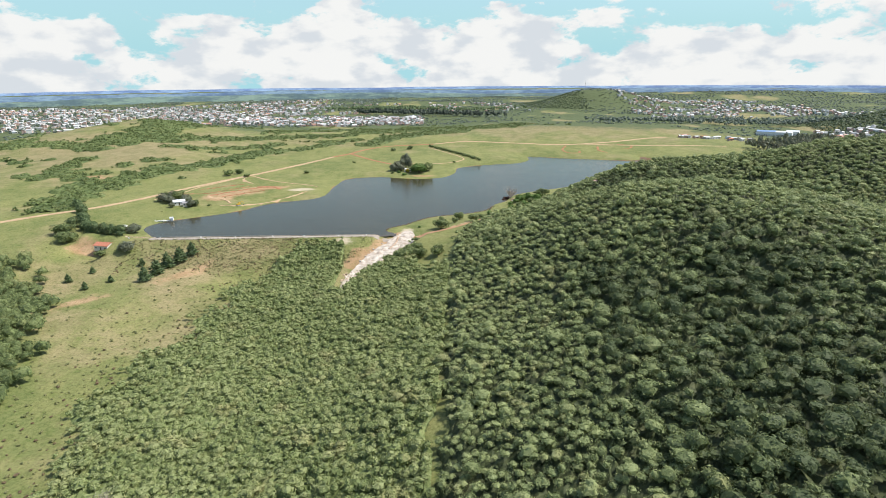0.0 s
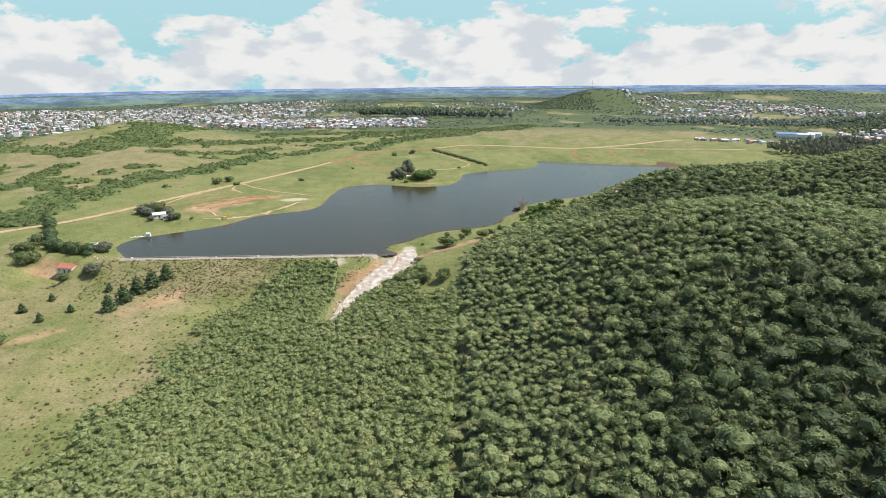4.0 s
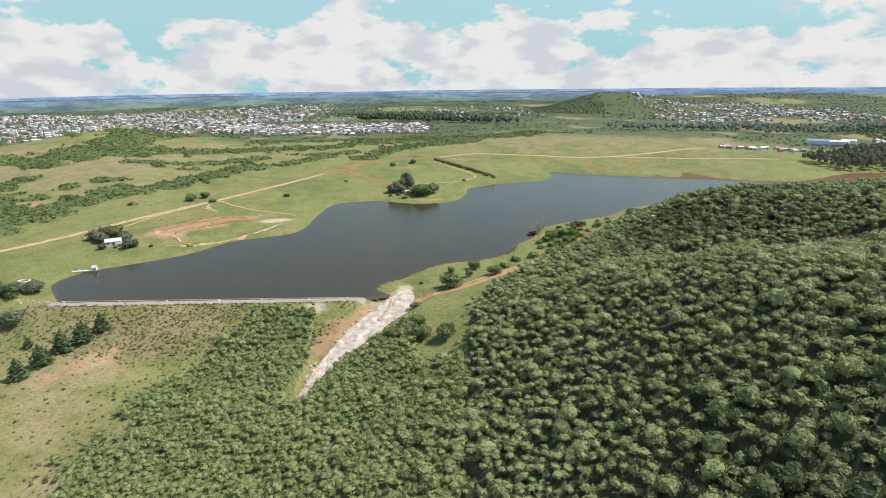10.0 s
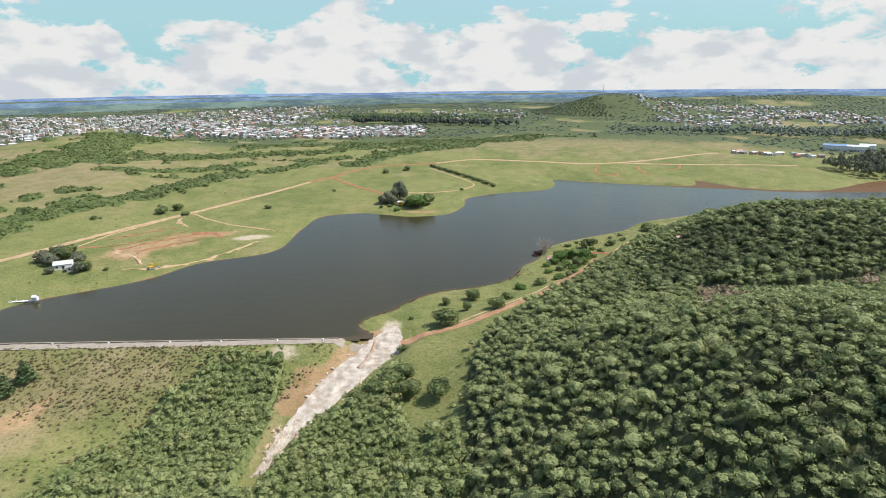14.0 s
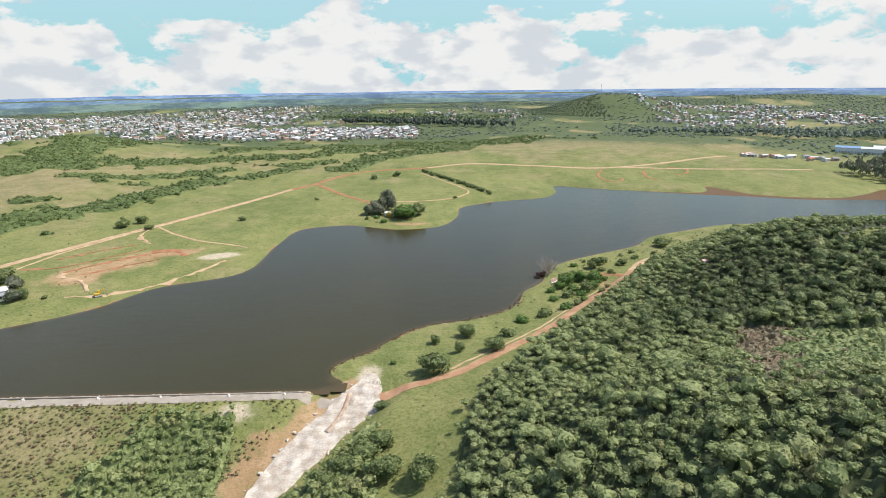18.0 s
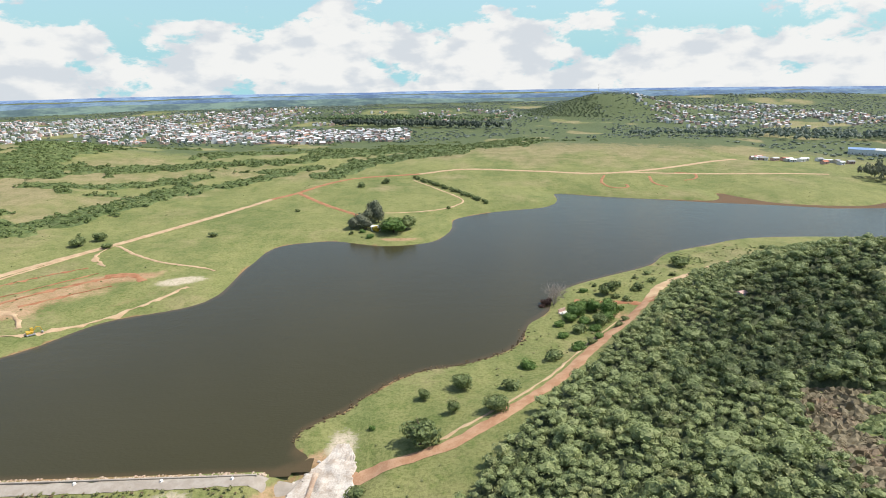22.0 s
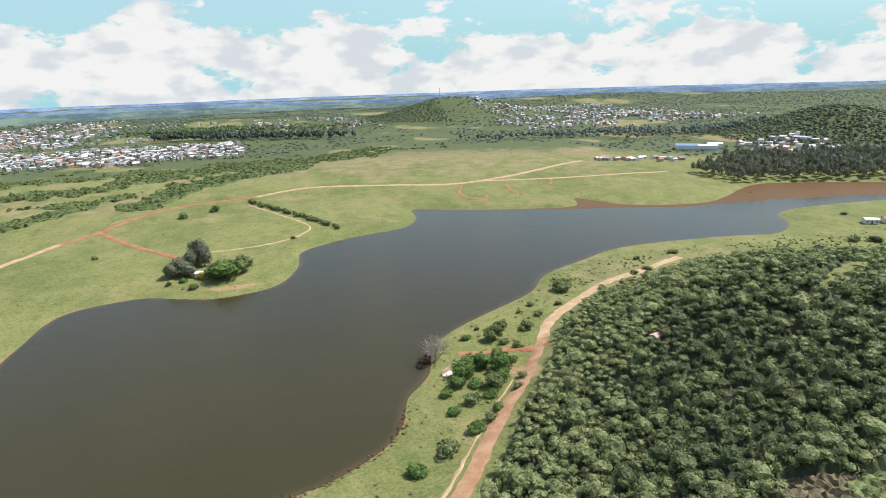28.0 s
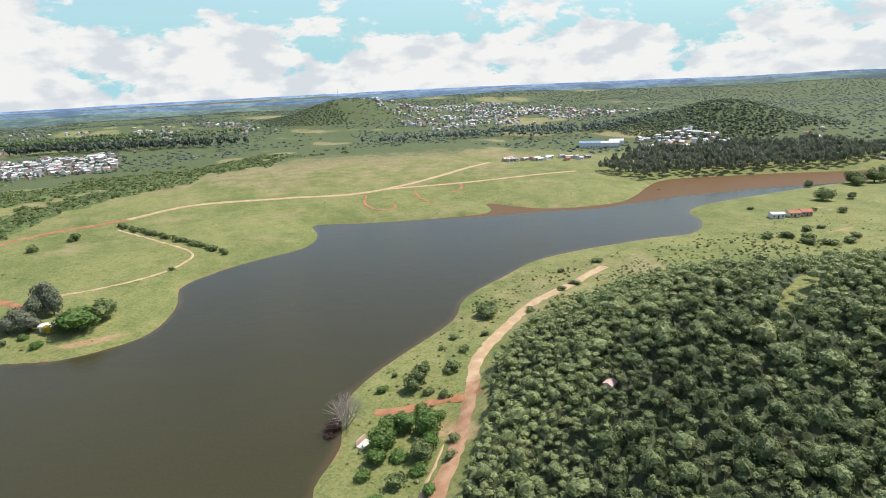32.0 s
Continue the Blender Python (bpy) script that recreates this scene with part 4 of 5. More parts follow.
tagged(scatter("dark_grove", FAR_T, xyz, size, size * rng.uniform(1.2, 1.7, x.size), M_SHADED_GROVE, rng), "tall dark-leaved grove behind the town's edge, cloud shadow painted in", "woods", kind="stuff")

# ---------------------------------------------------------------- single trees and bushes
def stem(pts, radii, sides=7):
    """A tapered limb along points."""
    pts = np.array(pts, float)
    d = np.gradient(pts, axis=0)
    v, f = [], []
    for k, (p, t, r) in enumerate(zip(pts, d, radii)):
        t = t / np.linalg.norm(t)
        a = np.cross(t, (0.31, 0.77, 0.1))
        a /= np.linalg.norm(a)
        b = np.cross(t, a)
        for s in range(sides):
            w = 2 * math.pi * s / sides
            v.append(p + r * (a * math.cos(w) + b * math.sin(w)))
        if k:
            for s in range(sides):
                q = (s + 1) % sides
                i, j = (k - 1) * sides, k * sides
                f += [(i + s, i + q, j + q), (i + s, j + q, j + s)]
    return np.array(v), np.array(f)


def joined(pieces):
    vs, fs, base = [], [], 0
    for v, f in pieces:
        vs.append(v)
        fs.append(f + base)
        base += len(v)
    return np.vstack(vs), np.vstack(fs)


def limbs(seed, height, r0, count=6, spread=0.45, start=0.35):
    rng = np.random.default_rng(seed)
    bend = rng.normal(size=2) * 0.05 * height
    trunk = [(0, 0, -0.3), (bend[0] * 0.3, bend[1] * 0.3, height * 0.3), (bend[0] * 0.7, bend[1] * 0.7, height * 0.6), (bend[0], bend[1], height * 0.92)]
    out = [stem(trunk, [r0 * 1.25, r0, r0 * 0.65, r0 * 0.2])]
    for k in range(count):
        a, u = 2 * math.pi * (k + rng.uniform(0, 0.7)) / count, rng.uniform(start, 0.75)
        p = np.array([bend[0] * u, bend[1] * u, height * u])
        e = np.array([math.cos(a), math.sin(a), rng.uniform(0.5, 1.0)]) * height * spread * rng.uniform(0.7, 1.0)
        out.append(stem([p, p + e * 0.5 + (0, 0, 0.02 * height), p + e], [r0 * 0.5, r0 * 0.33, r0 * 0.1], 5))
    return out


def crown_mesh(seed, mat, r, half, mid, lobes=11, leaves=760, leaf=0.13, gaps=0.07, core=ICO2, reach=0.60, low=-0.75):
    v, f, tint = crown(seed, lobes, leaves, leaf, core, low, reach, gaps, False, 0.06)
    return soup("crown", v * (r, r, half) + (0, 0, mid), f, mat, {"tint": tint})


def broadleaf(seed, mat, label, flat=0.85):
    """A round tree of crown radius 1 m and height about 2 m, to be scaled."""
    e = thing("tree", 0, 0, -300, label, "tree")
    part("trunk", soup("trunk", *joined(limbs(seed, 1.5, 0.075)), M_BARK), M_BARK, e, "brown bark trunk")
    part("crown", crown_mesh(seed, mat, 1.0, flat, 0.86, 14), mat, e)
    return e


def shrub(seed, mat, label, flat=0.8):
    e = thing("bush", 0, 0, -300, label, "bush")
    part("stems", soup("stems", *joined(limbs(seed, 0.7, 0.05, 5, 0.6, 0.1)), M_BARK), M_BARK, e)
    part("crown", crown_mesh(seed, mat, 1.0, flat, 0.42, 10, 420, 0.15, 0.08, ICO2, 0.62, -0.55), mat, e)
    return e


def conifer(seed, label):
    e = thing("pine_tree", 0, 0, -300, label, "pine tree")
    part("trunk", soup("trunk", *stem([(0, 0, -0.1), (0, 0, 0.8), (0, 0, 1.9)], [0.07, 0.05, 0.01]), M_BARK), M_BARK, e)
    rng = np.random.default_rng(seed)
    vs, fs, ts, base = [], [], [], 0
    for k in range(9):
        u = k / 8
        v, f, t = crown(seed * 11 + k, 6, 70, 0.3, ICO1, -0.6, 0.5)
        s = 0.85 * (1 - u) ** 0.7 + 0.16
        o = rng.normal(size=2) * 0.06
        vs.append(v * (s, s, 0.34) + (o[0], o[1], 0.25 + 1.65 * u))
        fs.append(f + base)
        ts.append(t)
        base += len(v)
    part("crown", soup("crown", np.vstack(vs), np.vstack(fs), M_PINE, {"tint": np.concatenate(ts)}), M_PINE, e)
    return e


def put(master, x, y, r, h=None, sink=0.0, turn=None, label="", group=""):
    """A copy of a tree on the ground at x, y, with crown radius r and height scale h."""
    h = h or r
    turn = turn if turn is not None else (x * 37 + y * 17) % 360
    z = float(land(np.array([x]), np.array([y]))[0]) - sink
    o = copy_thing(master, pose(x, y, z, 0, 0, turn) @ Matrix.Diagonal((r, r, h, 1)))
    if label:
        tagged(o, label)
    if group:
        tagged(o, group=group)
    return o


def drop(master):
    for o in (*master.children_recursive, master):
        bpy.data.objects.remove(o)


OLIVE = [broadleaf(11 + k, M_TREE, "round dark green tree standing in grass") for k in range(3)]
FRESH = [broadleaf(21 + k, M_BRIGHT, "fresh green leafy tree near the lake shore") for k in range(2)]
BUSHES = [shrub(31 + k, M_TREE, "low dark green bush on the grassland") for k in range(3)]
BUSHES_F = [shrub(41 + k, M_BRIGHT, "low fresh green bush on the lake bank") for k in range(2)]
GREYS = [broadleaf(51 + k, M_GREY, "grey-green leafy tree beside a house") for k in range(2)]
PINES = [conifer(71 + k, "dark green conical pine on the dry field") for k in range(2)]

for k, (x, y, r, h, kind) in enumerate([
        (4, 368, 5.2, 4.6, 0), (18, 399, 3.2, 3.4, 0), (5, 393, 2.0, 2.2, 0), (14, 383, 2.0, 2.6, 0), (27, 380, 3.4, 3.2, 0), (33, 396, 3.6, 2.6, 2),
        (42, 412, 2.8, 2.4, 3), (52, 418, 3.8, 3.0, 2), (-10, 378, 1.0, 1.0, 3), (84, 456, 3.8, 3.6, 1), (70, 457, 4.0, 3.4, 1), (68, 440, 3.2, 2.8, 2),
        (91, 480, 3.8, 3.6, 0), (81, 485, 2.0, 1.8, 3), (63, 424, 2.8, 2.4, 3), (97, 470, 2.2, 2.0, 2), (142, 520, 4.2, 3.2, 0), (203, 546, 2.0, 1.8, 2),
        (107, 484, 3.6, 2.8, 2), (79, 461, 3.4, 3.0, 1), (77, 446, 3.4, 3.0, 0), (61, 447, 2.4, 1.9, 3), (72, 449, 2.6, 2.0, 3), (75, 463, 3.2, 2.6, 1), (66, 451, 2.8, 2.2, 1), (86, 464, 2.8, 2.4, 1), (90, 461, 2.4, 2.0, 3), (82, 450, 2.6, 2.2, 1), (74, 441, 2.4, 2.0, 3), (60, 436, 2.2, 1.8, 3), (69, 428, 2.4, 2.0, 2), (93, 475, 2.2, 1.8, 2), (100, 491, 2.4, 2.0, 2), (120, 508, 2.2, 1.6, 2), (150, 529, 2.4, 1.6, 2), (88, 492, 1.3, 1.2, 2),
        (96, 487, 3.0, 2.6, 0), (88, 447, 2.0, 1.6, 2), (83, 440, 2.2, 1.6, 2), (73, 432, 2.0, 1.7, 3), (118, 495, 2.2, 1.7, 2), (131, 503, 2.0, 1.6, 2),
        (112, 502, 1.6, 1.2, 2), (160, 512, 2.6, 1.6, 2), (196, 528, 3.2, 1.8, 2), (186, 524, 2.6, 1.6, 2), (228, 548, 3.2, 1.8, 2), (98, 442, 2.4, 2.2, 0),
        (-132, 594, 3.4, 2.6, 2), (-91, 660, 2.0, 1.8, 2), (-52, 748, 4.6, 3.8, 2), (-30, 762, 4.8, 4.2, 2), (-203, 569, 4.2, 3.6, 0), (-196, 580, 3.8, 3.4, 0),
        (-185, 565, 3.4, 2.8, 2), (-30, 591, 2.6, 2.2, 3), (-36, 602, 2.2, 1.8, 3), (-43, 600, 2.0, 1.8, 2), (-7, 607, 6.5, 5.4, 0), (-15, 599, 8.0, 5.6, 1), (-20, 603, 5.0, 4.6, 0),
        (24, 668, 1.8, 1.8, 2), (404, 672, 2.4, 2.0, 2), (-178, 446, 1.4, 1.6, 2), (-188, 446, 3.0, 3.2, 0), (-209, 466, 5.4, 4.6, 0), (-221, 472, 3.4, 3.0, 0),
        (-12, 352, 2.6, 2.0, 2), (-8, 320, 4.0, 3.6, 0), (2, 316, 4.2, 3.8, 0), (-15, 331, 4.2, 3.0, 0), (-20, 326, 3.8, 3.0, 0), (-26, 322, 3.6, 3.0, 0),
        (-10, 333, 3.2, 2.8, 0), (456, 566, 6.4, 5.6, 0), (474, 556, 3.2, 3.0, 0), (337, 526, 4.0, 2.8, 2), (345, 521, 4.4, 3.0, 2), (352, 513, 4.4, 3.0, 2),
        (343, 506, 4.6, 3.0, 2), (366, 522, 3.6, 2.8, 2), (378, 521, 2.6, 2.0, 2), (352, 500, 4.6, 2.8, 2), (364, 497, 4.0, 2.8, 2), (376, 500, 3.6, 2.6, 2),
        (390, 576, 2.2, 1.8, 2), (428, 536, 3.0, 2.4, 0), (418, 549, 2.6, 1.8, 2), (500, 604, 3.2, 3.8, 0), (536, 590, 7.0, 6.5, 0), (552, 582, 7.5, 7.0, 0),
        (566, 574, 8.0, 6.8, 0), (528, 583, 5.5, 4.6, 0), (580, 588, 7.5, 6.8, 0), (-236, 357, 6.0, 4.6, 0), (-245, 370, 6.4, 4.8, 0), (-205, 338, 3.0, 2.6, 0)]):
    bank = [OLIVE, FRESH, BUSHES, BUSHES_F][kind]
    put(bank[k % len(bank)], x, y, r, h)
for k, u in enumerate(np.linspace(0, 1, 27)):
    put(BUSHES[k % 3], -4 + 59 * u + 0.8 * math.sin(k * 2.3), 784 - 100 * u, 2.5 + 0.7 * math.sin(k * 1.7), 2.6, label="dark green bush in the hedge row beside the path", group="hedge row")
for k, (x, y, r, h) in enumerate([(-218, 458, 5.0, 4.0), (-211, 452, 4.2, 3.4), (-190, 443, 3.6, 3.6), (-214, 468, 4.8, 3.6), (-191, 343, 5.4, 3.6), (-200, 373, 5.0, 3.4),
                                  (-208, 372, 3.6, 3.0), (-30, 628, 5.4, 8.6), (-27, 623, 3.8, 6.8), (-34, 622, 4.0, 6.2), (-38, 615, 5.6, 5.6), (-43, 611, 4.2, 4.4), (-34, 609, 4.2, 4.2), (-204, 440, 2.4, 2.2), (-200, 459, 4.2, 3.4)]):
    put(GREYS[k % 2], x, y, r, h)
for k, (x, y, s) in enumerate([(-191, 296, 2.2), (-182, 306, 2.0), (-162, 304, 4.0), (-160, 314, 4.4), (-159, 326, 4.6), (-154, 333, 4.4), (-149, 339, 3.8),
                               (-176, 330, 2.2), (-200, 320, 2.0), (-206, 306, 2.4)]):
    put(PINES[k % 2], x, y, s * 1.05, s, group="field pines")
ROUND_PINES = [broadleaf(91 + k, M_PINE, "rounded dark green pine in the row near the dam", 1.0) for k in range(2)]
for k, (x, y, s) in enumerate([(-272, 434, 4.6), (-262, 420, 5.0), (-254, 408, 5.0), (-247, 397, 5.2), (-241, 388, 5.0), (-236, 380, 5.2), (-230, 373, 4.8),
                               (-224, 368, 5.0), (-217, 366, 4.6), (-211, 364, 4.8), (-204, 363, 4.4), (-248, 384, 4.8)]):
    put(ROUND_PINES[k % 2], x, y, s * 0.85, s * 0.8, group="pine row")
yel = shrub(81, M_YELLOW, "yellow-flowering shrub under the point's trees", 0.9)
put(yel, -27, 603, 2.4, 3.0)
rust = shrub(83, M_RUST, "tangle of rust-brown dead brush in the shallows", 0.55)
for x, y, r in ((61, 474, 2.6), (58.5, 471, 1.8), (63.5, 478, 1.7)):
    put(rust, x, y, r, r * 0.8)
for m in (rust, *OLIVE, *FRESH, *BUSHES, *BUSHES_F, *GREYS, *PINES, *ROUND_PINES, yel):
    drop(m)


def twigs(seed, height, r0):
    """Bare branching limbs of a leafless tree, each limb a mesh of its own."""
    rng = np.random.default_rng(seed)
    out = []
    for k in range(9):
        a = 2 * math.pi * k / 9 + rng.uniform(-0.3, 0.3)
        lean = rng.uniform(0.25, 0.75)
        e = np.array([math.cos(a) * lean, math.sin(a) * lean, 1.0]) * height * rng.uniform(0.7, 1.0)
        pieces = [stem([(0, 0, -0.2), e * 0.45 + rng.normal(size=3) * 0.2, e], [r0, r0 * 0.6, r0 * 0.12], 5)]
        for j in range(16):
            u = rng.uniform(0.3, 0.95)
            p = e * u
            d = e / np.linalg.norm(e) + rng.normal(size=3) * 0.65
            q = p + d * height * rng.uniform(0.12, 0.28)
            pieces.append(stem([p, (p + q) / 2 + rng.normal(size=3) * 0.08, q], [r0 * 0.3, r0 * 0.2, r0 * 0.06], 4))
            for i in range(3):
                w = q + (d + rng.normal(size=3) * 0.8) * height * 0.09
                pieces.append(stem([(p + q) / 2, w], [r0 * 0.13, r0 * 0.05], 3))
        out.append(pieces)
    return out


def leafless(x, y, height, r0, label, seed):
    e = thing("dead_tree", x, y, float(land(np.array([x]), np.array([y]))[0]), label, "tree")
    for p in twigs(seed, height, r0):
        part("limb", soup("limb", *joined(p), M_DEAD), M_DEAD, e)
    return e


leafless(64, 472, 8.5, 0.16, "bare pale grey dead tree leaning over the water", 5)
leafless(66, 477, 6.5, 0.12, "smaller bare dead tree at the water's edge", 6)
for k, (x, y) in enumerate([(-92, 108), (-84, 112), (-98, 122), (-88, 125), (-107, 118)]):
    leafless(x, y, 5.0, 0.10, "bare grey-brown tree at the thicket's edge", 20 + k)

# ---------------------------------------------------------------- buildings


def box(x0, y0, z0, x1, y1, z1, bevel=0.0):
    bm = bmesh.new()
    bmesh.ops.create_cube(bm, size=1.0)
    bmesh.ops.scale(bm, vec=(x1 - x0, y1 - y0, z1 - z0), verts=bm.verts)
    bmesh.ops.translate(bm, vec=((x0 + x1) / 2, (y0 + y1) / 2, (z0 + z1) / 2), verts=bm.verts)
    if bevel:
        bmesh.ops.bevel(bm, geom=bm.edges[:], offset=bevel, segments=1, affect="EDGES")
    return bm


def gable(w, d, z, rise, over=0.4, thick=0.15):
    """A pitched roof with thickness, ridge along x."""
    bm = bmesh.new()
    prof = [(-d / 2 - over, 0), (0, rise), (d / 2 + over, 0), (d / 2 + over, thick), (0, rise + thick), (-d / 2 - over, thick)]
    ends = [[bm.verts.new((sx * (w / 2 + over), py, z + pz)) for py, pz in prof] for sx in (-1, 1)]
    for k in range(6):
        bm.faces.new((ends[0][k], ends[0][(k + 1) % 6], ends[1][(k + 1) % 6], ends[1][k]))
    for e in ends:
        bm.faces.new((e[0], e[1], e[4], e[5]))
        bm.faces.new((e[1], e[2], e[3], e[4]))
    bmesh.ops.recalc_face_normals(bm, faces=bm.faces)
    return bm


def walls(w, d, h, rise):
    bm = bmesh.new()
    a = [(-w / 2, -d / 2), (w / 2, -d / 2), (w / 2, d / 2), (-w / 2, d / 2)]
    lo, hi = [bm.verts.new((*p, -0.6)) for p in a], [bm.verts.new((*p, h)) for p in a]
    for k in range(4):
        bm.faces.new((lo[k], lo[(k + 1) % 4], hi[(k + 1) % 4], hi[k]))
    for s, (i, j) in ((-1, (3, 0)), (1, (1, 2))):
        t = bm.verts.new((s * w / 2, 0, h + rise))
        bm.faces.new((hi[i], hi[j], t))
    return bm


def house(name, x, y, w, d, h, rise, wall_mat, roof_mat, turn, label, windows=3, group="", lift=0.0, category="house"):
    z = float(land(np.array([x]), np.array([y]))[0]) + lift
    e = thing(name, x, y, z, label, category, group, turn)
    part("body", walls(w, d, h, rise), wall_mat, e)
    part("roof", gable(w, d, h + 0.02, rise), roof_mat, e)
    for s in (-1, 1):
        for k in range(windows):
            u = (k + 0.5) / windows * w - w / 2
            if s < 0 and k == windows // 2:
                part("door", box(u - 0.5, s * d / 2 - 0.06, 0, u + 0.5, s * d / 2 + 0.03, 2.05), M_BARK, e, "dark wooden door")
            else:
                f = part("window", box(u - 0.6, s * d / 2 - 0.07, 1.0, u + 0.6, s * d / 2 + 0.07, 2.1), M_WHITE, e)
                part("pane", box(u - 0.5, s * d / 2 - 0.09, 1.1, u + 0.5, s * d / 2 + 0.09, 2.0), M_DARKGLASS, f, "dark glass")
    return e


house("house", -202, 449, 8.5, 6.5, 2.6, 1.3, M_WHITE, M_ZINC, 25, "white house with pale metal roof among trees")
house("shed", -195, 445, 5, 4, 2.4, 0.8, M_CREAM, M_GREYROOF, 25, "small shed with grey roof beside the white house", 2, category="shed")
house("house", -208, 350, 10, 7, 2.8, 1.5, M_CREAM, M_TILE, -15, "low house with red tiled roof near the dam")
house("pavilion", -27, 605.5, 6, 4, 2.4, 0.7, M_WHITE, M_WHITE, -30, "small white open-sided shelter under the trees", 2, category="shelter")
house("barn", 384, 553, 8, 6, 2.8, 0.7, M_WHITE, M_ZINC, -32, "white shed with flat pale roof on the meadow", 3, category="barn")
house("house", 395, 549, 7, 6, 2.6, 1.4, M_CREAM, M_TILE, -32, "house with red roof and pale walls on the meadow")
house("house", 403, 546, 6.5, 6, 2.6, 1.4, M_PINK, M_TILE, -32, "pink-walled house with red roof on the meadow")
HUT_H = max(2.2, 24.4 - float(land(np.array([120.5]), np.array([421.5]))[0]))
house("hut", 120.5, 421.5, 2.4, 2.0, HUT_H - 0.7, 0.6, M_WHITE, M_PINK, 20, "white hut with faded red roof hidden in the forest", 2, category="hut")

rng = np.random.default_rng(77)
for k in range(46):
    if k < 20:
        u = rng.uniform()
        x, y = 368 + 90 * u + rng.uniform(-7, 7), 856 - 45 * u + rng.uniform(-9, 9)
    elif k < 36:
        u = rng.uniform()
        x, y = 552 + 110 * u + rng.uniform(-8, 8), 826 - 95 * u + rng.uniform(-8, 8)
    else:
        x, y = 700 + rng.uniform(0, 80), 720 + rng.uniform(0, 50)
    house("house", x, y, rng.uniform(5.5, 8.5), rng.uniform(4.5, 6), 2.6, rng.uniform(0.6, 1.2), [M_WHITE, M_CREAM, M_PINK][k % 3],
          [M_ZINC, M_TILE, M_GREYROOF, M_WHITE][k % 4], rng.uniform(-40, 40), "small " + ["white", "cream", "pink"][k % 3] + " house with " + ["pale metal", "red tiled", "grey sheet", "white"][k % 4] + " roof beyond the lake", 3, "far houses")
for x, y, w, d, mat, lab in [(516, 890, 26, 13, M_BLUEROOF, "long industrial shed with a blue metal roof"), (534, 874, 22, 11, M_ZINC, "long industrial shed with a white metal roof"),
                             (552, 882, 17, 10, M_ZINC, "industrial shed with a pale metal roof")]:
    house("warehouse", x, y, w, d, 6.0, 1.8, M_WHITE, mat, -38, lab, 8, "industrial sheds", category="warehouse")


def town_material(roof):
    m, t = material("town_roofs" if roof else "town_walls")
    r = node(t, "ShaderNodeValToRGB")
    t.links.new(attr(t, "tint"), r.inputs[0])
    r.color_ramp.interpolation = "CONSTANT"
    cols = [(0.72, 0.73, 0.73), (0.48, 0.25, 0.17), (0.42, 0.42, 0.43), (0.78, 0.76, 0.72), (0.55, 0.40, 0.30), (0.25, 0.36, 0.48)] if roof else \
        [(0.76, 0.75, 0.72), (0.62, 0.55, 0.45), (0.55, 0.38, 0.32), (0.80, 0.79, 0.77), (0.50, 0.52, 0.50), (0.70, 0.66, 0.58)]
    for k, c in enumerate(cols):
        el = r.color_ramp.elements[k] if k < 2 else r.color_ramp.elements.new(0.5)
        el.position, el.color = (0.0, 0.40, 0.50, 0.60, 0.90, 0.97)[k], (*c, 1)
    n = noise_of(t, 0.6, 4)
    return finish(m, t, blend(t, ramp(t, n, 0.3, 0.7, 0.0, 0.2), r.outputs[0], (0.40, 0.38, 0.35)), 0.8)


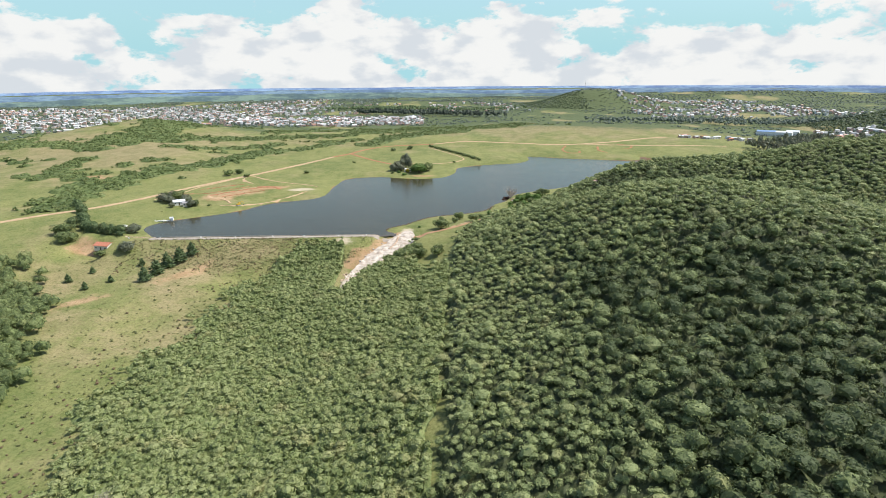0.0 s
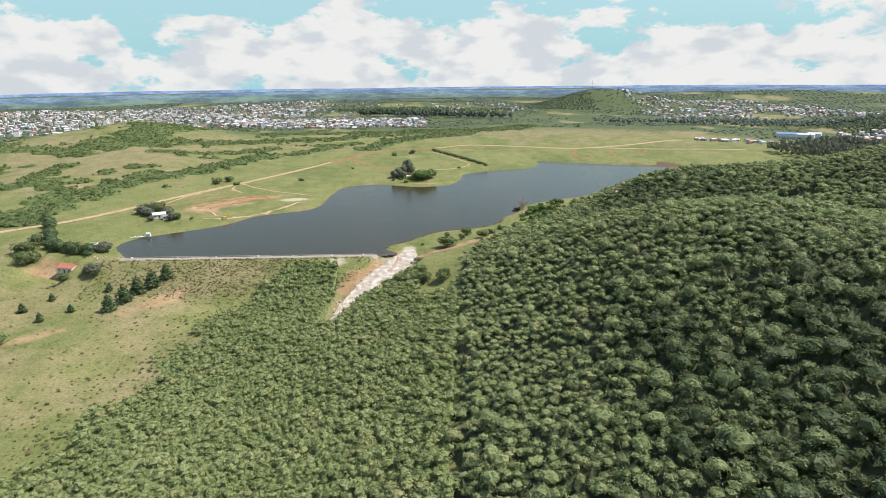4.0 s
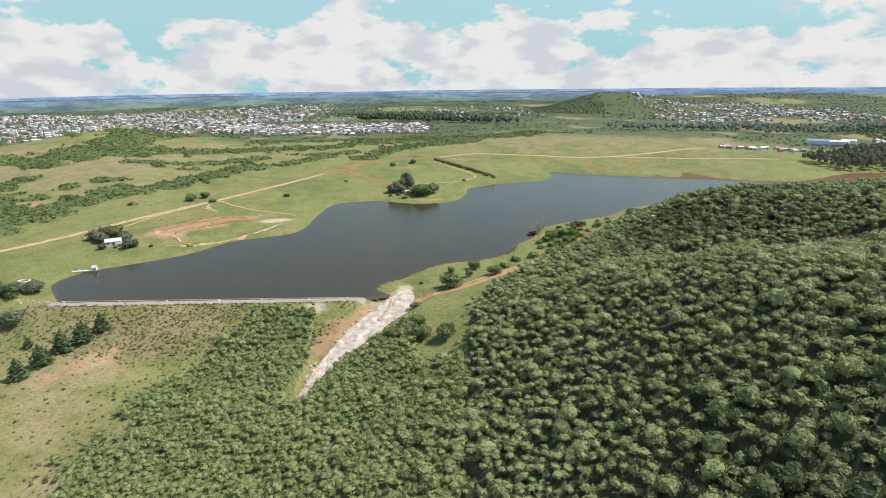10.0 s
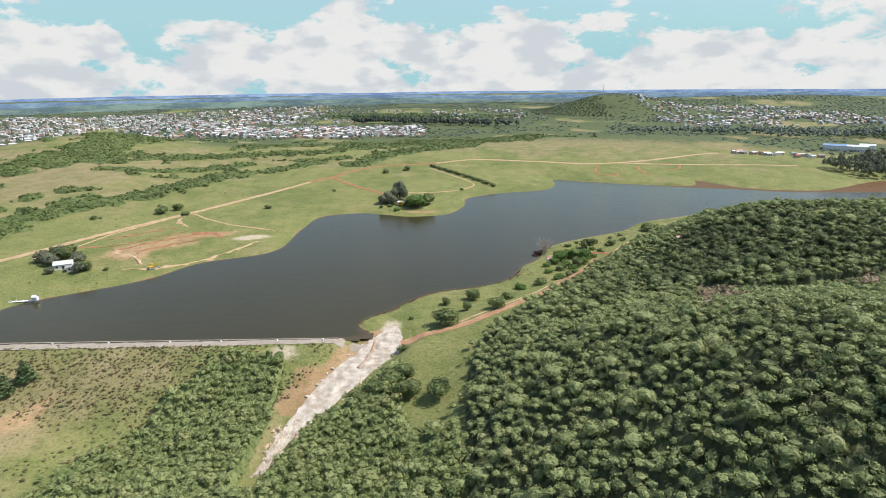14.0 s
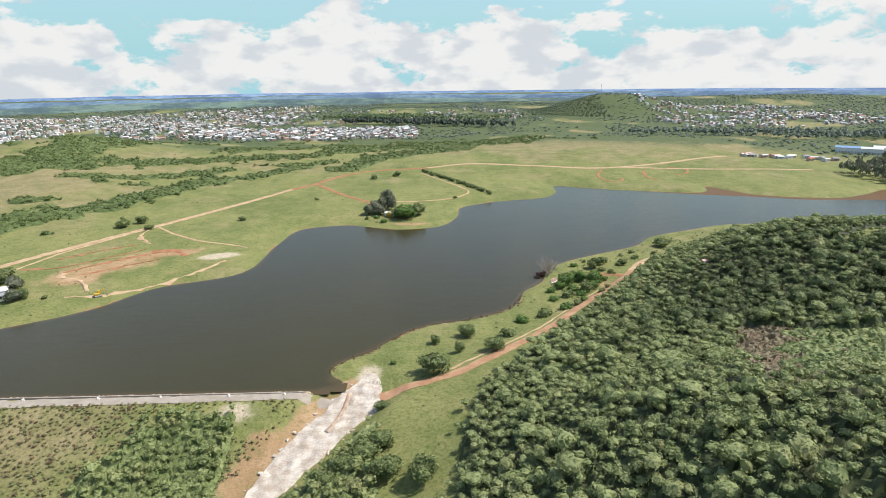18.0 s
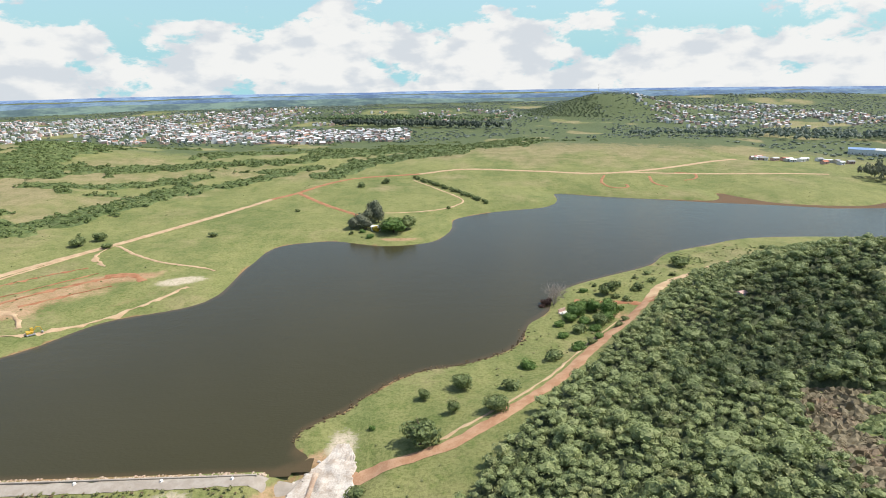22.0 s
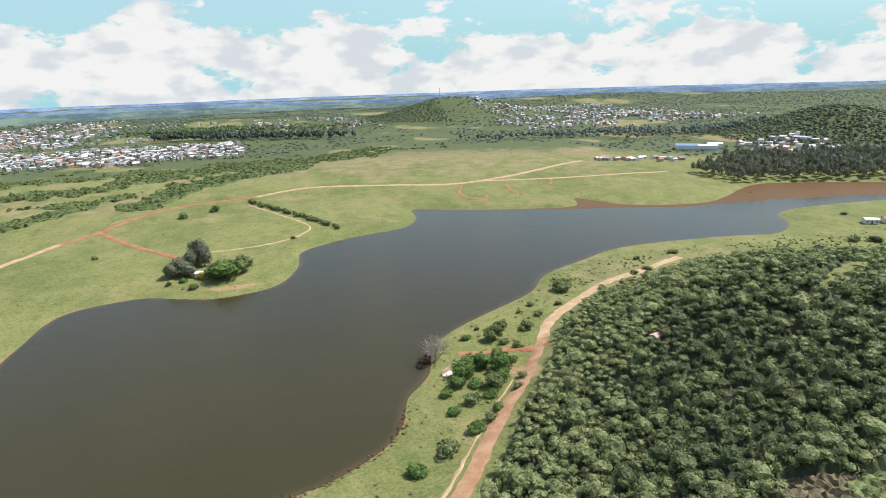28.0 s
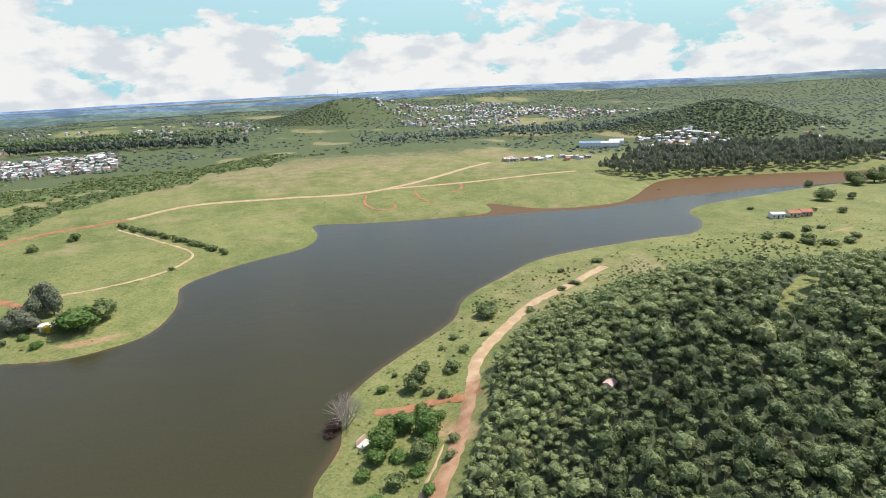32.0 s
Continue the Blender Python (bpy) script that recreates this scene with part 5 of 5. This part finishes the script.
def build_town():
    """The houses of the far town, a joined mesh of walls and one of roofs."""
    rng = np.random.default_rng(9)
    spots = []
    x, y = rng.uniform(-1700, -330, 6200), rng.uniform(960, 2100, 6200)
    k = (y > 1000 + 0.30 * np.maximum(0, x + 620) + 0.05 * np.abs(x)) & (x > -0.80 * y + 60) & (np.hypot(x, y) < 2050) & (wave(x, y, 260, 61) > -0.45) & (bump_at(x, y, -440, 900, 130, 150) < 0.25)
    spots.append(np.column_stack([x, y])[k])
    x, y = rng.uniform(-400, -20, 900), rng.uniform(1090, 1330, 900)
    spots.append(np.column_stack([x, y])[(y > 1100 + 0.25 * np.abs(x + 150))])
    x, y = rng.uniform(-420, 260, 420), rng.uniform(1480, 1900, 420)
    spots.append(np.column_stack([x, y])[wave(x, y, 200, 62) > 0.0])
    x, y = rng.uniform(480, 980, 800), rng.uniform(1230, 1850, 800)
    spots.append(np.column_stack([x, y])[(wave(x, y, 240, 63) > -0.3) & (x > 470 + 0.1 * (y - 1230))])
    x, y = rng.uniform(585, 660, 60), rng.uniform(795, 880, 60)
    spots.append(np.column_stack([x, y]))
    p = np.vstack(spots)
    n = len(p)
    w, d, h, rise = rng.uniform(4.5, 8.5, n), rng.uniform(4, 6.5, n), rng.choice([2.8, 3.0, 3.2, 5.6], n), rng.uniform(0.2, 1.6, n)
    a = rng.choice([0.35, 1.92], n) + rng.normal(size=n) * 0.12
    z = land(p[:, 0], p[:, 1])
    cs, sn = np.cos(a), np.sin(a)

    def put_pts(loc):
        q = loc[None] * np.stack([w, d, np.ones(n)], -1)[:, None, :]
        zz = np.where(loc[None, :, 2] == 0, -1.0, np.where(loc[None, :, 2] == 1, h[:, None], np.where(loc[None, :, 2] == 2, (h + rise)[:, None], (h - 0.1)[:, None])))
        return np.stack([q[..., 0] * cs[:, None] - q[..., 1] * sn[:, None] + p[:, 0:1], q[..., 0] * sn[:, None] + q[..., 1] * cs[:, None] + p[:, 1:2], zz + z[:, None]], -1)
    wl = np.array([(-.5, -.5, 0), (.5, -.5, 0), (.5, .5, 0), (-.5, .5, 0), (-.5, -.5, 1), (.5, -.5, 1), (.5, .5, 1), (-.5, .5, 1), (-.5, 0, 2), (.5, 0, 2)], float)
    wf = np.array([(0, 1, 5), (0, 5, 4), (1, 2, 6), (1, 6, 5), (2, 3, 7), (2, 7, 6), (3, 0, 4), (3, 4, 7), (4, 8, 7), (5, 6, 9)])
    rl = np.array([(-.54, -.56, 3), (.54, -.56, 3), (.54, 0, 2), (-.54, 0, 2), (-.54, .56, 3), (.54, .56, 3)], float)
    rl[2:4, 2] = 2
    rf = np.array([(0, 1, 2), (0, 2, 3), (3, 2, 5), (3, 5, 4)])
    off = np.array([0, 0, 0.12])
    for name, loc, f, mat, lab in (("town_walls", wl, wf, town_material(False), "pale house walls of the distant town"), ("town_roofs", rl, rf, town_material(True), "mixed metal and tiled roofs of the distant town")):
        v = put_pts(loc) + (off if name == "town_roofs" else 0)
        ff = (f[None] + (np.arange(n) * len(loc))[:, None, None]).reshape(-1, 3)
        ob = new(name, soup(name, v.reshape(-1, 3), ff, mat, {"tint": np.repeat(rng.uniform(size=n), len(loc))}))
        tagged(ob, lab, "town", kind="stuff")
    return p


TOWN = build_town()
rng = np.random.default_rng(10)
pick = TOWN[rng.integers(0, len(TOWN), 3000)] + rng.normal(size=(3000, 2)) * 14
size = rng.uniform(2.2, 5.0, 3000)
tall = size * rng.uniform(0.7, 1.2, 3000)
xyz = np.column_stack([pick, land(pick[:, 0], pick[:, 1]) + tall * 0.6])
tagged(scatter("town_trees", FAR_T, xyz, size, tall, M_FAR_HAZY, rng), "garden trees between the town's houses, haze put into their green", "trees", kind="stuff")

x, y, rng = jittered(400, 700, 640, 880, 5.6, 12)
line = np.interp(x, [400, 425, 503, 574, 640], [712, 706, 682, 664, 640])
keep = (y > line - 12) & (y < line + 52 + 70 * step(x, 430, 520) - 30 * step(x, 600, 680) + 14 * wave(x, y, 60, 71)) & (rng.uniform(size=x.size) < 0.85) & (x + (y - line) * 0.3 > 420)
x, y = x[keep], y[keep]
keep2 = lake_distance(x, y) > 5
x, y = x[keep2], y[keep2]
size = rng.uniform(2.4, 4.0, x.size)
tall = size * rng.uniform(1.7, 2.5, x.size)
xyz = np.column_stack([x, y, land(x, y) + tall * 0.9])
tagged(scatter("gum_plantation", SCRUB_T, xyz, size, tall, M_GREY, rng), "grey-green eucalyptus wood on the far shore", "woods", kind="stuff")

x, y, rng = jittered(-260, -140, 170, 330, 5.0, 13)
keep = (band(x, y, [(-250, 312), (-206, 262), (-185, 215), (-170, 180)], 20) > rng.uniform(size=x.size))
x, y = x[keep], y[keep]
size = rng.uniform(2.0, 3.6, x.size)
tall = size * rng.uniform(0.9, 1.2, x.size)
xyz = np.column_stack([x, y, land(x, y) + tall * 0.8])
tagged(scatter("field_copse", FOREST_T, xyz, size, tall, M_TREE, rng), "dark green copse on the edge of the field", "copse", kind="stuff")

# ---------------------------------------------------------------- spillway, dam, jetty, small things


def build_spillway():
    yy = np.arange(294, 373, 0.8)
    mid = np.interp(yy, [290, 300, 312, 330, 346, 352, 360, 367, 373], [-52, -51, -47.5, -38, -28.5, -22.5, -20, -17.5, -18])
    half = np.interp(yy, [290, 300, 312, 330, 346, 352, 360, 367, 373], [0.9, 1.6, 3.2, 6.4, 8.6, 9.0, 7.0, 4.0, 1.6])
    rng = np.random.default_rng(3)
    u = np.linspace(-1, 1, 25)
    x = mid[:, None] + u[None] * (half * (1 + 0.08 * wave(yy, 0 * yy, 14, 83) + 0.03 * wave(yy, 0 * yy, 5, 84)))[:, None]
    y = yy[:, None] + 0 * u[None] + rng.normal(size=x.shape) * 0.15
    ledge = np.floor(wave(x, y, 9, 81) * 2 + wave(x, y, 4, 82)) * 0.06
    z = land(x, y) + 0.45 + ledge + rng.normal(size=x.shape) * 0.025 - 0.5 * (np.abs(u)[None] > 0.97)
    z = np.where(y < 318, z + rng.normal(size=x.shape) * 0.2, z)
    i = np.arange(x.size).reshape(x.shape)
    f = np.stack([i[:-1, :-1], i[:-1, 1:], i[1:, 1:], i[1:, :-1]], -1).reshape(-1, 4)
    tagged(new("spillway", soup("spillway", np.stack([x, y, z], -1).reshape(-1, 3), f, M_ROCK)), "bare pale rock spillway chute below the dam", "spillway", kind="structure")
    ribbon("rust_channel", [(-23.5, 361), (-24.5, 354), (-27, 347), (-28.5, 344)], 1.5, M_ROCK_RED, 0.75, "rusty wet channel in the pale rock", "channel", 0.4)
    for k in range(150):
        low = k < 90
        y0 = rng.uniform(293, 316) if low else rng.uniform(314, 368)
        m, hf = np.interp(y0, [290, 312, 330, 346, 360, 368], [-52, -47.5, -38, -28.5, -20, -17.5]), np.interp(y0, [290, 312, 330, 346, 360, 368], [2.0, 4.8, 7.2, 8.6, 7.4, 4.4])
        x0 = m + rng.choice([-1, 1]) * hf * rng.uniform(0.2 if low else 0.75, 1.1)
        s = rng.uniform(0.35, 1.2) * (1.0 if low else 0.7)
        v = ICO1[0] * (s, s * rng.uniform(0.6, 1.0), s * rng.uniform(0.4, 0.7)) + rng.normal(size=ICO1[0].shape) * 0.12 * s
        ob = new("boulder", soup("boulder", v, ICO1[1], M_ROCK_RED if low and k % 2 else M_ROCK))
        ob.matrix_basis = pose(x0, y0, float(land(np.array([x0]), np.array([y0]))[0]) + 0.1 * s, 0, 0, rng.uniform(0, 360))
        tagged(ob, "broken pale boulder beside the rock spillway", "rock", "spillway boulders")


build_spillway()

dam = thing("dam_parapet", -120, 358.2, 0, "low pale concrete parapet along the dam crest", "parapet")
for k in range(14):
    xa = -178 + k * 10.0 - (-120)
    part("panel", box(xa, -0.25, 0.6, xa + 9.85, 0.25, 1.95, 0.03), M_CREST, dam)
for k, x in enumerate((-196, -176, -150, -128, -104, -84, -62, -44)):
    e = thing("marker_block", x, 356.9, 1.62, "white painted concrete marker block on the dam", "block", "dam markers", 10 * k)
    part("base", box(-0.45, -0.35, -0.1, 0.45, 0.35, 0.2, 0.03), M_CONC, e)
    part("block", box(-0.32, -0.25, 0.2, 0.32, 0.25, 0.7, 0.04), M_WHITE, e)
undergrowth("clearing_brush", 72, 212, 284, 370, 0.9, lambda x, y: clearing(x, y)[0] - clearing(x, y)[1], 0.15, 0.9, M_SCRUB, "low light green brush in the hillside clearing", 71)
undergrowth("dry_brush", 72, 212, 284, 370, 0.8, lambda x, y: clearing(x, y)[1], 0.15, 0.9, M_DRY_BRUSH, "dry reddish brown brush at the clearing's edge", 72)
x, y, rng = jittered(72, 212, 284, 370, 1.9, 31)
gap, dead = clearing(x, y)
keep = (gap > 0.25) & (rng.uniform(size=x.size) < 0.5 + 0.4 * wave(x, y, 14, 93))
x, y, brown = x[keep], y[keep], (dead[keep] > 0.5) | (rng.uniform(size=keep.sum()) < 0.06)
for name, sel, mat, lab in (("clearing_scrub", ~brown, M_TREE, "low light green scrub in the hillside clearing"), ("dry_scrub", brown, M_DRY_BRUSH, "dry brown scrub at the clearing's edge")):
    size = 0.5 + 1.1 * rng.beta(1.2, 2.8, sel.sum())
    xyz = np.column_stack([x[sel], y[sel], land(x[sel], y[sel]) + 0.35 + size * 0.1])
    tagged(scatter(name, SCRUB_T, xyz, size, size * 0.6, mat, rng), lab, "scrub", kind="stuff")
x, y, rng = jittered(140, 345, 330, 548, 2.9, 33)
over = step(y + wave(x, y, 60, 9) * 9 - np.interp(x, [90, 150, 190, 230, 260, 300, 420], [478, 475, 464, 428, 392, 345, 300]), 0, 26)
keep = (over > 0.3) & (lake_distance(x, y) > 6) & (band(x, y, BANK_ROAD, 7) < 0.1) & (rng.uniform(size=x.size) < 0.30 + 0.42 * (wave(x, y, 46, 59) > -0.1) - 0.25 * step(y, 505, 545))
x, y = x[keep], y[keep]
size = 0.5 + 1.5 * rng.beta(1.2, 2.8, x.size) * (1 - 0.35 * step(y, 470, 540))
xyz = np.column_stack([x, y, land(x, y) + size * 0.2])
tagged(scatter("slope_scrub", SCRUB_T, xyz, size, size * 0.75, M_BELT, rng, 0.8, 0.25), "low green scrub thinning out over the hill's far slope", "scrub", kind="stuff")
x, y, rng = jittered(30, 250, 395, 560, 3.0, 32)
sd = lake_distance(x, y)
side = x - np.interp(y, *FOREST_EDGE)
keep = (sd > 3) & (side < -9) & (band(x, y, BANK_ROAD, 7) < 0.3) & (rng.uniform(size=x.size) < 0.10 + 0.35 * (wave(x, y, 34, 44) > 0.25) + 0.25 * (y > 480))
x, y = x[keep], y[keep]
size = 0.3 + 1.1 * rng.beta(1.2, 3.5, x.size)
xyz = np.column_stack([x, y, land(x, y) + size * 0.2])
tagged(scatter("bank_shrubs", TUFT_T, xyz, size, size * 0.7, M_TUFT, rng), "rough shrubs and tall grass on the bank", "shrubs", kind="stuff")
rng = np.random.default_rng(5)
n = 700
x, y = rng.uniform(-200, -36, n), rng.uniform(358.8, 361.8, n)
s = rng.uniform(0.2, 0.55, n)
xyz = np.column_stack([x, y, np.maximum(land(x, y), -0.1) + 0.05])
tagged(scatter("riprap", [(ICO1[0][:, :] * (1, 0.8, 0.6), ICO1[1], np.zeros(len(ICO1[0])))], xyz, s, s, M_ROCK_RED, rng), "loose stones along the dam's water edge", "stones", kind="stuff")
pts = smooth_line([(47, 447), (44, 437), (37, 428), (22, 419), (0, 412), (-13, 399), (-19, 390), (-30, 381), (-32, 374)], 0.5)
pts = pts + rng.normal(size=pts.shape) * 0.9
s = rng.uniform(0.15, 0.5, len(pts))
xyz = np.column_stack([pts, np.maximum(land(pts[:, 0], pts[:, 1]), -0.05) + 0.05])
tagged(scatter("shore_reeds", SCRUB_T, xyz, s * 1.3, s, M_BUSH_DRY, rng), "dry reeds and drift along the water's edge", "reeds", kind="stuff")

e = thing("jetty", -196, 407, 0, "white boat jetty with a small hut at its end", "jetty", turn=8)
part("deck", box(-7, -0.8, 0.7, 6, 0.8, 0.9, 0.02), M_WHITE, e)
for k in range(5):
    for s in (-0.6, 0.6):
        part("post", box(-6 + 2.9 * k - 0.1, s - 0.1, -1.5, -6 + 2.9 * k + 0.1, s + 0.1, 1.6), M_WHITE, e)
part("hut", box(4.3, -1.0, 0.9, 6.5, 1.0, 2.6, 0.03), M_WHITE, e)
jr = gable(2.2, 2.0, 2.6, 0.9, 0.15, 0.08)
bmesh.ops.translate(jr, vec=(5.4, 0, 0), verts=jr.verts)
part("roof", jr, M_ZINC, e)
e = thing("round_pool", -215, 387, float(land(np.array([-215.]), np.array([387.]))[0]) + 0.05, "small round white basin on the lawn", "basin")
ring = bmesh.new()
for r, z in ((3.0, 0), (3.0, 0.6), (2.5, 0.6), (2.5, 0.15)):
    for k in range(28):
        ring.verts.new((r * math.cos(2 * math.pi * k / 28), r * math.sin(2 * math.pi * k / 28) * 0.8, z))
ring.verts.ensure_lookup_table()
for j in range(3):
    for k in range(28):
        q = (k + 1) % 28
        ring.faces.new([ring.verts[i] for i in (j * 28 + k, j * 28 + q, j * 28 + 28 + q, j * 28 + 28 + k)])
part("rim", ring, M_WHITE, e)
e = thing("excavator", -156, 451, float(land(np.array([-156.]), np.array([451.]))[0]) + 0.05, "small yellow tracked excavator parked on the bank", "excavator", turn=40)
for sy in (-0.95, 0.95):
    part("track", box(-1.6, sy - 0.28, 0.0, 1.6, sy + 0.28, 0.75, 0.2), M_GREYROOF, e, "dark steel crawler track")
part("body", box(-1.5, -1.1, 0.85, 1.0, 1.1, 1.75, 0.12), M_STEM, e)
cab = part("cab", box(0.1, 0.1, 1.75, 1.2, 1.1, 2.85, 0.1), M_STEM, e)
part("pane", box(1.12, 0.2, 1.95, 1.24, 1.0, 2.7), M_DARKGLASS, cab, "dark glass")
part("boom", soup("boom", *stem([(0.9, -0.4, 1.5), (2.4, -0.4, 3.3), (3.6, -0.4, 2.9)], [0.22, 0.2, 0.15], 6), M_STEM), M_STEM, e)
part("arm", soup("arm", *stem([(3.5, -0.4, 3.0), (4.1, -0.4, 1.0)], [0.15, 0.12], 6), M_STEM), M_STEM, e)
part("bucket", box(3.7, -0.8, 0.2, 4.4, 0.0, 1.0, 0.1), M_GREYROOF, e, "dark steel bucket")
e = thing("pump_house", 66, 461, 0.4, "small ruined concrete pump platform by the water", "platform", turn=35)
part("slab", box(-2.2, -1.2, 0.3, 2.2, 1.2, 0.6, 0.04), M_CONC, e)
part("wall", box(-2.2, 1.0, 0.6, 2.2, 1.25, 2.2, 0.03), M_PINK, e)
for s in (-1.9, 1.9):
    part("post", box(s - 0.12, -1.0, -0.8, s + 0.12, -0.76, 1.6), M_CONC, e)

mz = float(land(np.array([440.]), np.array([1700.]))[0])
e = thing("radio_mast", 440, 1700, mz, "thin steel lattice radio mast on the far hill", "mast")
for a in range(3):
    c, s = math.cos(a * 2.094), math.sin(a * 2.094)
    part("leg", soup("leg", *stem([(c * 1.2, s * 1.2, -1), (c * 0.5, s * 0.5, 26)], [0.14, 0.1], 5), M_STEEL), M_STEEL, e)
for k in range(8):
    part("brace", box(-0.9 + k * 0.05, -0.9 + k * 0.05, 1.5 + k * 3.2, 0.9 - k * 0.05, 0.9 - k * 0.05, 1.65 + k * 3.2), M_STEEL, e)

# ---------------------------------------------------------------- blue distance, haze painted into the ridges


def hazy_ridge_material(name, col, glow):
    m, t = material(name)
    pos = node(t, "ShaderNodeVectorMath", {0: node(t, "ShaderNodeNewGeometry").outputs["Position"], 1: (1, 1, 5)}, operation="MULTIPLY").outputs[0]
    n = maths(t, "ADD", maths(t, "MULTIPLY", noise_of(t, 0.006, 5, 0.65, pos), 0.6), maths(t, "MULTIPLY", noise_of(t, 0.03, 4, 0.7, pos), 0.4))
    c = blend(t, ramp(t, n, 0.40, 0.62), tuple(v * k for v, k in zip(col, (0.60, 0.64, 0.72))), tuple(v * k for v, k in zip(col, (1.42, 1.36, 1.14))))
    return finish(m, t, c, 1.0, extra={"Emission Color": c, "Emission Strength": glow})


def ridge(name, radius, top, rough, mat, a0=-52, a1=80, seed=0, east=0.0):
    """A far ridge: a bank of land with a sloping face."""
    a = np.radians(np.linspace(a0, a1, 1400))
    px, py = np.sin(a), np.cos(a)
    s = a * radius
    z = top + rough * (wave(s, s * 0.3, 2200, 90 + seed) + 0.5 * wave(s, s * 0.2, 500, 91 + seed) + 0.14 * wave(s, s * 0.1, 60, 92 + seed) + 0.08 * wave(s, s * 0.1, 22, 93 + seed))
    z = z + east * step(np.degrees(a), 36, 58)
    rows = [np.column_stack([px * (radius - o) + 8, py * (radius - o) + 160, k * (z + 25) - 25]) for o, k in ((120, 0.0), (60, 0.6), (0, 1.0), (-60, 0.9))]
    v = np.stack(rows, 1).reshape(-1, 3)
    i = np.arange(len(a) * 4).reshape(-1, 4)
    f = np.stack([i[:-1, :-1], i[:-1, 1:], i[1:, 1:], i[1:, :-1]], -1).reshape(-1, 4)
    tagged(new(name, soup(name, v, f, mat, None, True)), "distant ridge on the horizon, haze painted into its blue-green", "ridge", kind="structure")


# farther ridges are bluer and glow more: haze put into colour and emission
ridge("backdrop_far", 4600, 15.5, 2.2, hazy_ridge_material("far_ridge", (0.125, 0.190, 0.320), 0.30))
ridge("backdrop_mid", 3250, 24.0, 4.0, hazy_ridge_material("mid_ridge", (0.098, 0.152, 0.225), 0.28), seed=4, east=22.0)
ridge("backdrop_near", 2600, 20.0, 6.0, hazy_ridge_material("near_ridge", (0.092, 0.138, 0.135), 0.24), seed=8, east=26.0)
ridge("backdrop_slope", 2150, 7.0, 5.0, hazy_ridge_material("slope_ridge", (0.098, 0.142, 0.098), 0.20), a1=22, seed=12)
